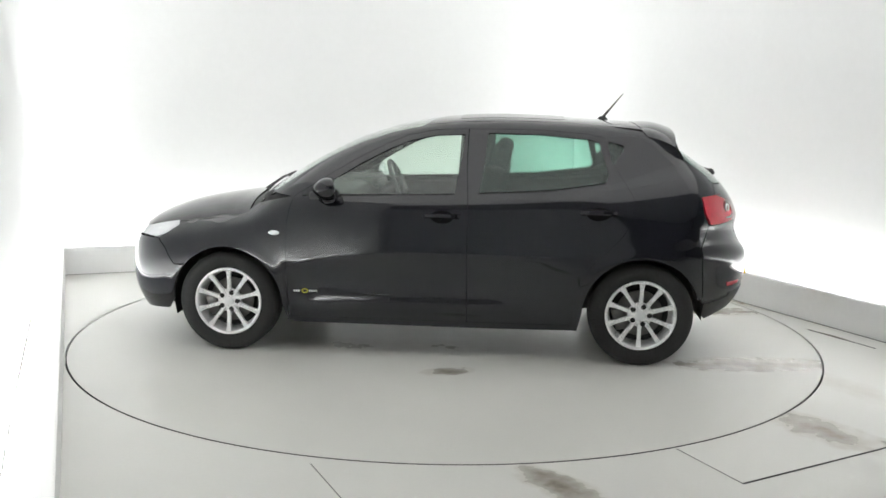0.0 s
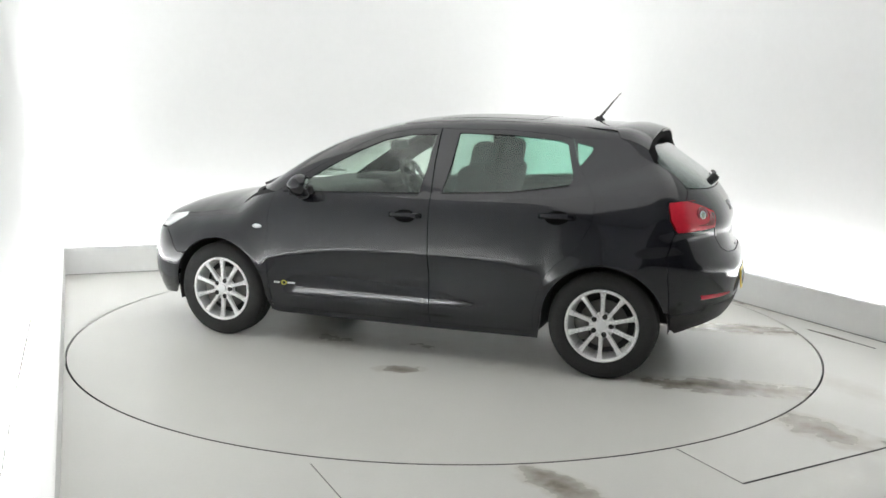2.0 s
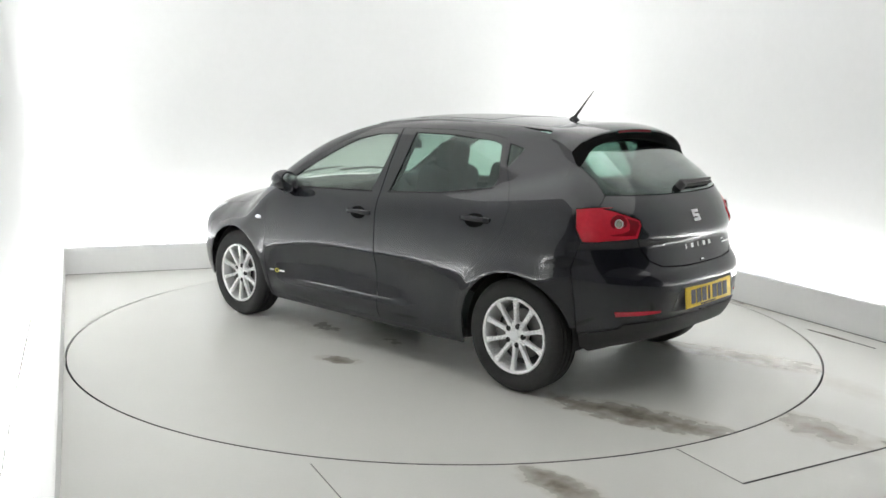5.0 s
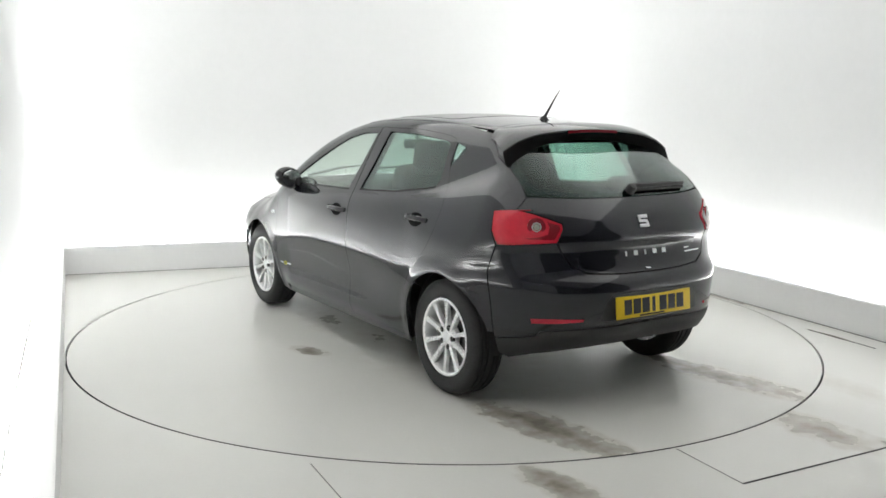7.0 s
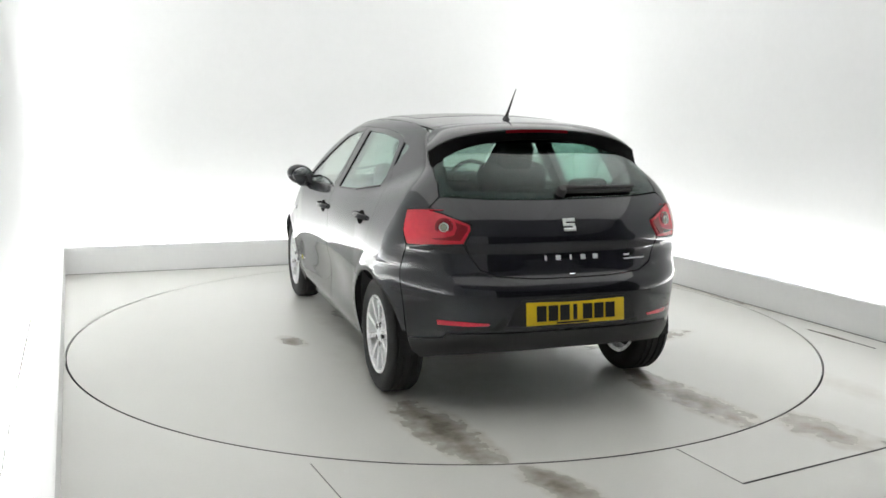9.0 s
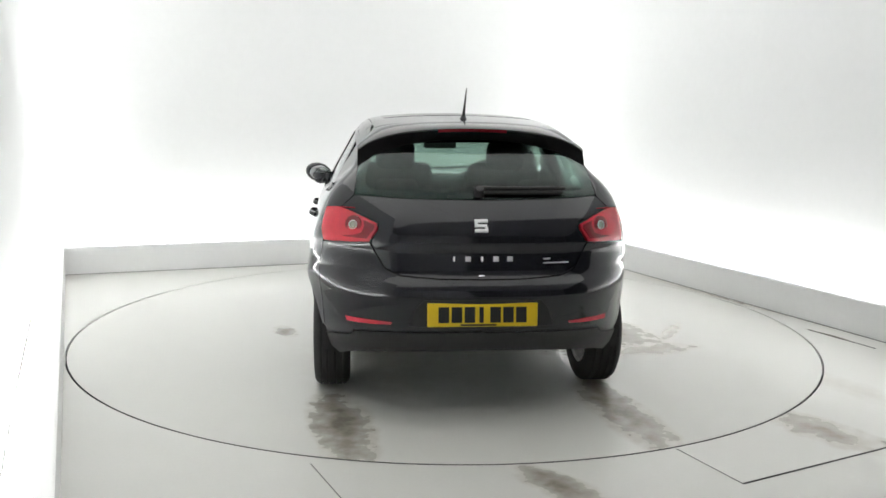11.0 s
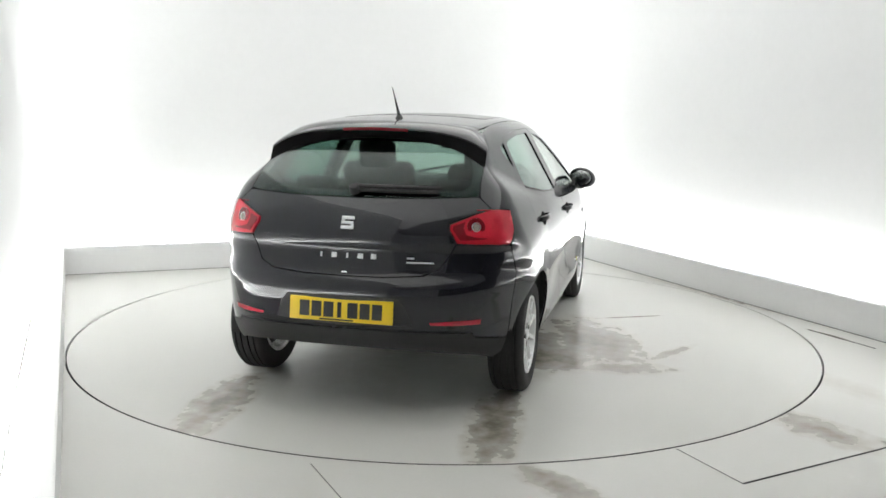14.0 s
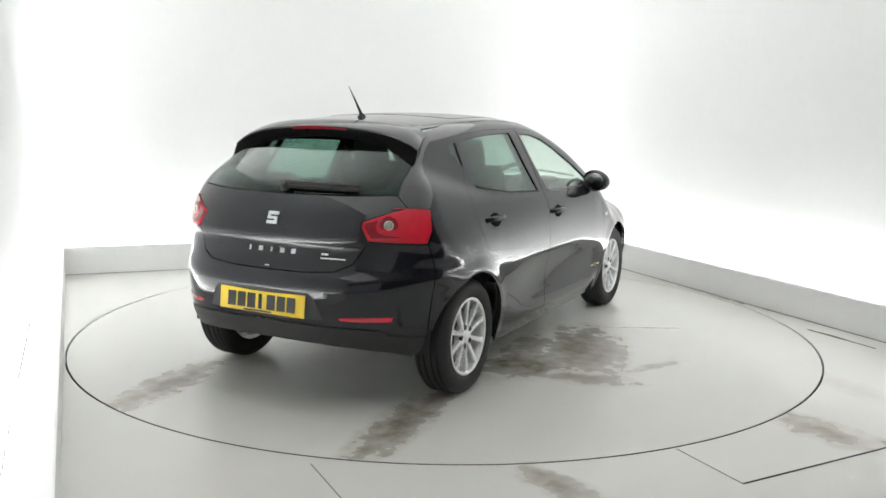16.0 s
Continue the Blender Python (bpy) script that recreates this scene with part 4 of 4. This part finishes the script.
def build_fittings(car, made):
    tg, bo = made["tailgate"], made["bumper"]
    # door handles, each over a dull black disc that draws its scoop's shade
    for doors, hx, hz in ((made["front_doors"], 1.165, 0.853), (made["rear_doors"], 0.265, 0.890)):
        for door, sg in zip(doors, (1, -1)):
            m = surface_pose(us(hx, hz), 0.0, sg)
            part("handle_shade", lathe(bmesh.new(), [(0.0, 0.0015), (0.8, 0.001), (1.0, -0.004)], m @ Matrix.Diagonal((0.080, 0.042, 1, 1)), 28), SHADE_BLACK, door)
            bm = bmesh.new()
            rows = []
            for i in range(13):
                s = -1 + 2 * i / 12
                lift = 0.034 * (1 - s ** 4) - 0.002
                rows.append([bm.verts.new(m @ Vector((0.105 * s, 0.006 + dy, lift + dz))) for dy, dz in ((0.014, -0.003), (0.009, 0.005), (-0.009, 0.005), (-0.015, -0.003), (-0.009, -0.010), (0.009, -0.010))])
            for p, q in zip(rows, rows[1:]):
                for k in range(6):
                    bm.faces.new((p[k], p[(k + 1) % 6], q[(k + 1) % 6], q[k]))
            part("door_handle", bm, PAINT, door, "black pull handle")
    # mirrors
    for door, sg in zip(made["front_doors"], (1, -1)):
        bm = bmesh.new()
        bmesh.ops.create_uvsphere(bm, u_segments=32, v_segments=20, radius=1.0)
        for v in bm.verts:
            c = v.co
            c.x = c.x * 0.090 * (1 - 0.15 * abs(c.z)) if c.x > 0 else max(c.x, -0.5) * 0.070
            c.y, c.z = c.y * 0.094, c.z * 0.070 + 0.012 * c.y
        bmesh.ops.transform(bm, matrix=pose(1.83, sg * 0.862, 1.002, 0, 0, sg * 12), verts=bm.verts)
        mi = part("door_mirror", bm, PAINT, door, "black door mirror")
        bm = lathe(bmesh.new(), [(0.0, 0.003), (0.9, 0.003), (1.0, 0.0), (1.0, -0.01)], pose(1.83, sg * 0.862, 1.002, 0, 0, sg * 12) @ pose(-0.0352, 0, 0, 0, -90, 0) @ Matrix.Diagonal((0.050, 0.072, 1, 1)), 32)
        part("mirror_glass", bm, MIRROR, mi, "mirror glass in the housing")
        bm = tube(bmesh.new(), [(1.86, sg * 0.79, 0.955), (1.84, sg * 0.85, 0.950), (1.81, sg * 0.86, 0.960)], 0.030, 12, 0.036)
        box(bm, (0.17, 0.02, 0.05), pose(1.87, sg * 0.800, 0.965, 0, 8, 0), 0.008)
        part("mirror_arm", bm, PLASTIC, mi, "black plastic mirror arm")
    # side repeaters and the small badge on the door's foot
    for sg in (1, -1):
        m = surface_pose(us(2.166, 0.735), 0.0, sg)
        part("side_repeater", lathe(bmesh.new(), [(0.0, 0.007), (0.8, 0.006), (1.0, 0.0), (1.0, -0.004)], m @ Matrix.Diagonal((0.034, 0.015, 1, 1)), 28), CLEARLENS, car, "small clear side repeater lamp")
    for door, sg in zip(made["front_doors"], (1, -1)):
        m = surface_pose(us(1.985, 0.388), 0.0015, sg)
        bm = lathe(bmesh.new(), [(0.009, 0.0), (0.010, 0.002), (0.014, 0.002), (0.015, 0.0)], m @ Matrix.Diagonal((1.35, 1, 1, 1)), 24)
        bd = part("side_badge", bm, BADGEYELLOW, door, "small yellow and grey side badge")
        for k in (-0.064, -0.050, -0.036, 0.030, 0.043, 0.056, 0.069):
            part("letter_bar", box(bmesh.new(), (0.010, 0.011, 0.002), m @ pose(k, 0, 0.001)), BADGE, door, "tiny silver bar for a letter")
    # wiper on the rear glass
    bm = bmesh.new()
    pts = []
    for y in np.linspace(0.0, 0.425, 10):
        q = surface_pose(ur(max(y, 0.001), 1.085), 0.022).translation
        pts.append((q.x, -y, q.z))
    tube(bm, pts, 0.013, 8, 0.008)
    wp = part("wiper", bm, INK, tg, "black rear wiper")
    q = surface_pose(ur(0.001, 1.075), 0.0)
    bm = lathe(bmesh.new(), [(0.0, 0.042), (0.018, 0.040), (0.024, 0.03), (0.026, 0.0)], q, 20)
    part("wiper_cap", bm, PLASTIC, wp)
    bm = bmesh.new()
    pts = []
    for y in np.linspace(0.02, 0.41, 8):
        q = surface_pose(ur(y, 1.074), 0.012).translation
        pts.append((q.x, -y, q.z))
    tube(bm, pts, 0.010, 6)
    part("wiper_blade", bm, RUBBER, wp)
    # plate with plain bars for its characters
    p = surface_pose(ur(0.001, 0.528), 0.0)
    m = pose(p.translation.x - 0.006, 0, 0.528, 90, 0, -90) @ pose(0, 0, 0, -6, 0, 0)
    plate = part("number_plate", box(bmesh.new(), (0.520, 0.111, 0.008), m, 0.003), YELLOW, bo, "yellow rear number plate")
    for k, (x, w) in enumerate(((-0.175, 0.050), (-0.114, 0.050), (-0.053, 0.050), (0.002, 0.020), (0.068, 0.050), (0.129, 0.050), (0.190, 0.050))):
        part("character_bar", box(bmesh.new(), (w, 0.074, 0.002), m @ pose(x - 0.008, 0, 0.005)), INK, plate)
    bm = box(bmesh.new(), (0.17, 0.008, 0.002), m @ pose(-0.02, -0.0475, 0.005))
    part("maker_bar", bm, INK, plate)
    # recess round the plate
    rec = [ur(0.0, 0.600), ur(0.275, 0.598), ur(0.31, 0.56), ur(0.345, 0.470), ur(0.0, 0.452)]
    sheet("plate_recess", panel(tail_pair(rec), wrap, lift=0.0015, thick=0.004), PLASTIC, bo, "smooth dark panel behind the plate")
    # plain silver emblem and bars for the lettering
    q = surface_pose(ur(0.001, 0.932), 0.001)
    bm = bmesh.new()
    for dx, dy, w, h in ((0.0, 0.024, 0.064, 0.017), (-0.002, 0.0, 0.060, 0.014), (0.0, -0.024, 0.064, 0.017), (-0.024, 0.012, 0.016, 0.012), (0.024, -0.012, 0.016, 0.012)):
        box(bm, (w, h, 0.007), q @ pose(dx, dy, 0.003, 0, 0, 0), 0.002)
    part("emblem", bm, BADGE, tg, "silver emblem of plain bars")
    for k in range(5):
        q = surface_pose(ur(0.13 - 0.0665 * k if abs(0.13 - 0.0665 * k) > 1e-3 else 0.001, 0.778), 0.001)
        part("letter_bar", box(bmesh.new(), (0.010 if k in (0, 2) else 0.026, 0.024, 0.004), q, 0.001), BADGE, tg, "silver letter drawn as a plain bar")
    q = surface_pose(ur(-0.36, 0.770), 0.001)
    bm = box(bmesh.new(), (0.13, 0.007, 0.003), q @ pose(0, -0.012, 0))
    box(bm, (0.035, 0.008, 0.003), q @ pose(-0.045, 0.008, 0))
    part("script_badge", bm, BADGE, tg, "thin silver script drawn as bars")
    q = surface_pose(ur(0.001, 0.700), 0.004)
    part("boot_catch", box(bmesh.new(), (0.030, 0.008, 0.006), q, 0.002), CHROME, tg)
    # aerial
    b = lid([(0.205, 0.0)])[0]
    bm = bmesh.new()
    lathe(bm, [(0.0, 0.022), (0.010, 0.020), (0.016, 0.012), (0.024, 0.001), (0.025, -0.004)], Matrix.Translation(b) @ Matrix.Diagonal((1.5, 0.8, 1, 1)), 20)
    an = part("aerial", bm, PLASTIC, car, "black roof aerial")
    part("aerial_rod", tube(bmesh.new(), [(b[0] - 0.004, 0, b[2] + 0.012), (b[0] - 0.022, 0, b[2] + 0.036), (b[0] - 0.05, 0, b[2] + 0.07), (b[0] - 0.088, 0, b[2] + 0.118), (b[0] - 0.128, 0, b[2] + 0.165)], 0.0100, 8, 0.0018), INK, an, "thin whip of the aerial")
    # front wipers
    for y0, y1 in ((0.50, 0.02), (-0.02, -0.55)):
        s = lid([(2.30, y0), (2.265, (y0 + y1) / 2), (2.245, y1)])
        part("wiper", tube(bmesh.new(), [(p[0], p[1], p[2] + 0.02) for p in s], 0.010, 8, 0.006), PLASTIC, car, "black windscreen wiper")


# ---- inside the car ----
def soft_box(bm, size, m, bevel):
    return box(bm, size, m, bevel, 4)


def build_inside(car):
    for sg in (1, -1):
        seat = new("front_seat")
        seat.parent = car
        tagged(seat, "dark cloth front seat")
        y = 0.345 * sg
        part("cushion", soft_box(bmesh.new(), (0.52, 0.50, 0.17), pose(1.20, y, 0.50, 0, -8, 0), 0.05), CLOTH, seat)
        bm = soft_box(bmesh.new(), (0.15, 0.46, 0.62), pose(0.94, y, 0.83, 0, -15, 0), 0.055)
        part("backrest", bm, CLOTH, seat)
        part("headrest", soft_box(bmesh.new(), (0.11, 0.24, 0.23), pose(0.85, y, 1.165, 0, -12, 0), 0.05), CLOTH, seat)
        for dy in (-0.06, 0.06):
            part("headrest_rod", tube(bmesh.new(), [(0.88, y + dy, 1.04), (0.855, y + dy, 1.14)], 0.006, 8), CHROME, seat)
    bench = new("rear_seat")
    bench.parent = car
    tagged(bench, "dark cloth rear bench seat")
    part("cushion", soft_box(bmesh.new(), (0.50, 1.30, 0.17), pose(0.36, 0, 0.52, 0, -8, 0), 0.05), CLOTH, bench)
    part("backrest", soft_box(bmesh.new(), (0.14, 1.28, 0.56), pose(0.05, 0, 0.78, 0, -20, 0), 0.05), CLOTH, bench)
    for y in (0.38, 0.0, -0.38):
        part("headrest", soft_box(bmesh.new(), (0.09, 0.23, 0.13 if y else 0.09), pose(-0.06, y, 1.045 if y else 1.02, 0, -15, 0), 0.04), CLOTH, bench)
    part("parcel_shelf", soft_box(bmesh.new(), (0.36, 1.10, 0.03), pose(-0.28, 0, 0.985), 0.01), CLOTH, car)
    bm = soft_box(bmesh.new(), (0.55, 1.36, 0.22), pose(2.02, 0, 0.86), 0.07)
    soft_box(bm, (0.30, 0.36, 0.10), pose(1.85, -0.36, 0.955), 0.045)
    part("dashboard", bm, PLASTIC, car, "dark moulded dashboard")
    part("console", soft_box(bmesh.new(), (0.75, 0.22, 0.30), pose(1.55, 0, 0.46), 0.04), PLASTIC, car)
    # steering wheel on the right
    m = pose(1.585, -0.36, 0.935, 0, -65, 0)
    bm = bmesh.new()
    n, k = 40, 10
    rings = [[bm.verts.new(m @ Vector(((0.180 + 0.015 * math.cos(2 * math.pi * j / k)) * math.cos(2 * math.pi * i / n), (0.180 + 0.015 * math.cos(2 * math.pi * j / k)) * math.sin(2 * math.pi * i / n),
              0.015 * math.sin(2 * math.pi * j / k)))) for j in range(k)] for i in range(n)]
    for i in range(n):
        for j in range(k):
            bm.faces.new((rings[i][j], rings[(i + 1) % n][j], rings[(i + 1) % n][(j + 1) % k], rings[i][(j + 1) % k]))
    sw = part("steering_wheel", bm, PLASTIC, car, "black steering wheel on the right")
    bm = soft_box(bmesh.new(), (0.13, 0.13, 0.05), m @ pose(0, 0, 0.01), 0.025)
    for a in (90, 210, 330):
        box(bm, (0.11, 0.03, 0.02), m @ pose(0, 0, 0, 0, 0, a) @ pose(0.115, 0, 0), 0.006)
    part("wheel_boss", bm, PLASTIC, sw)
    part("column", tube(bmesh.new(), [m @ Vector((0, 0, -0.02)), m @ Vector((0, 0, -0.30))], 0.04, 12), PLASTIC, sw)
    bm = soft_box(bmesh.new(), (0.045, 0.23, 0.065), pose(1.56, 0.0, 1.228, 0, 10, 0), 0.02)
    rv = part("inside_mirror", bm, PLASTIC, car, "black inside mirror behind the windscreen")
    part("mirror_stem", tube(bmesh.new(), [(1.575, 0, 1.24), (1.60, 0, 1.328)], 0.012, 8), PLASTIC, rv)
    # headliner and inner sides
    hp = [(1.18, 0.0), (1.18, 0.48), (0.5, 0.47), (-0.05, 0.44), (-0.05, 0.0)]
    sheet("headliner", panel(side_clean(hp + [(x, -y) for x, y in hp[::-1]]), lid, sink=0.022, thick=0.006, step=0.06), LINER, car, "pale grey cloth headliner")


def build_car():
    car = tagged(new("car"), "black five-door hatchback with silver alloy wheels, parked on the turntable", "car")
    made = build_body(car)
    build_spoiler(car, made["tailgate"])
    for x in (0.0, WHEEL_X):
        build_wheel(car, x, 0.715, False)
        build_wheel(car, x, 0.715, True)
    build_underside(car)
    build_fittings(car, made)
    build_inside(car)
    return car


build_room()
turntable = build_turntable()
hatchback = build_car()


def heading(t):
    """The turn of the table, in degrees."""
    return math.degrees(3.04872 - 0.13122 * t + 0.00055 * t * t)


def motions():
    times = [0.5 * i for i in range(33)]
    walk(turntable, [(t, pose(0, 0, 0, 0, 0, heading(t))) for t in times])
    walk(hatchback, [(t, pose(0, 0, 0, 0, 0, heading(t)) @ pose(OX, OY, 0.003)) for t in times])


motions()
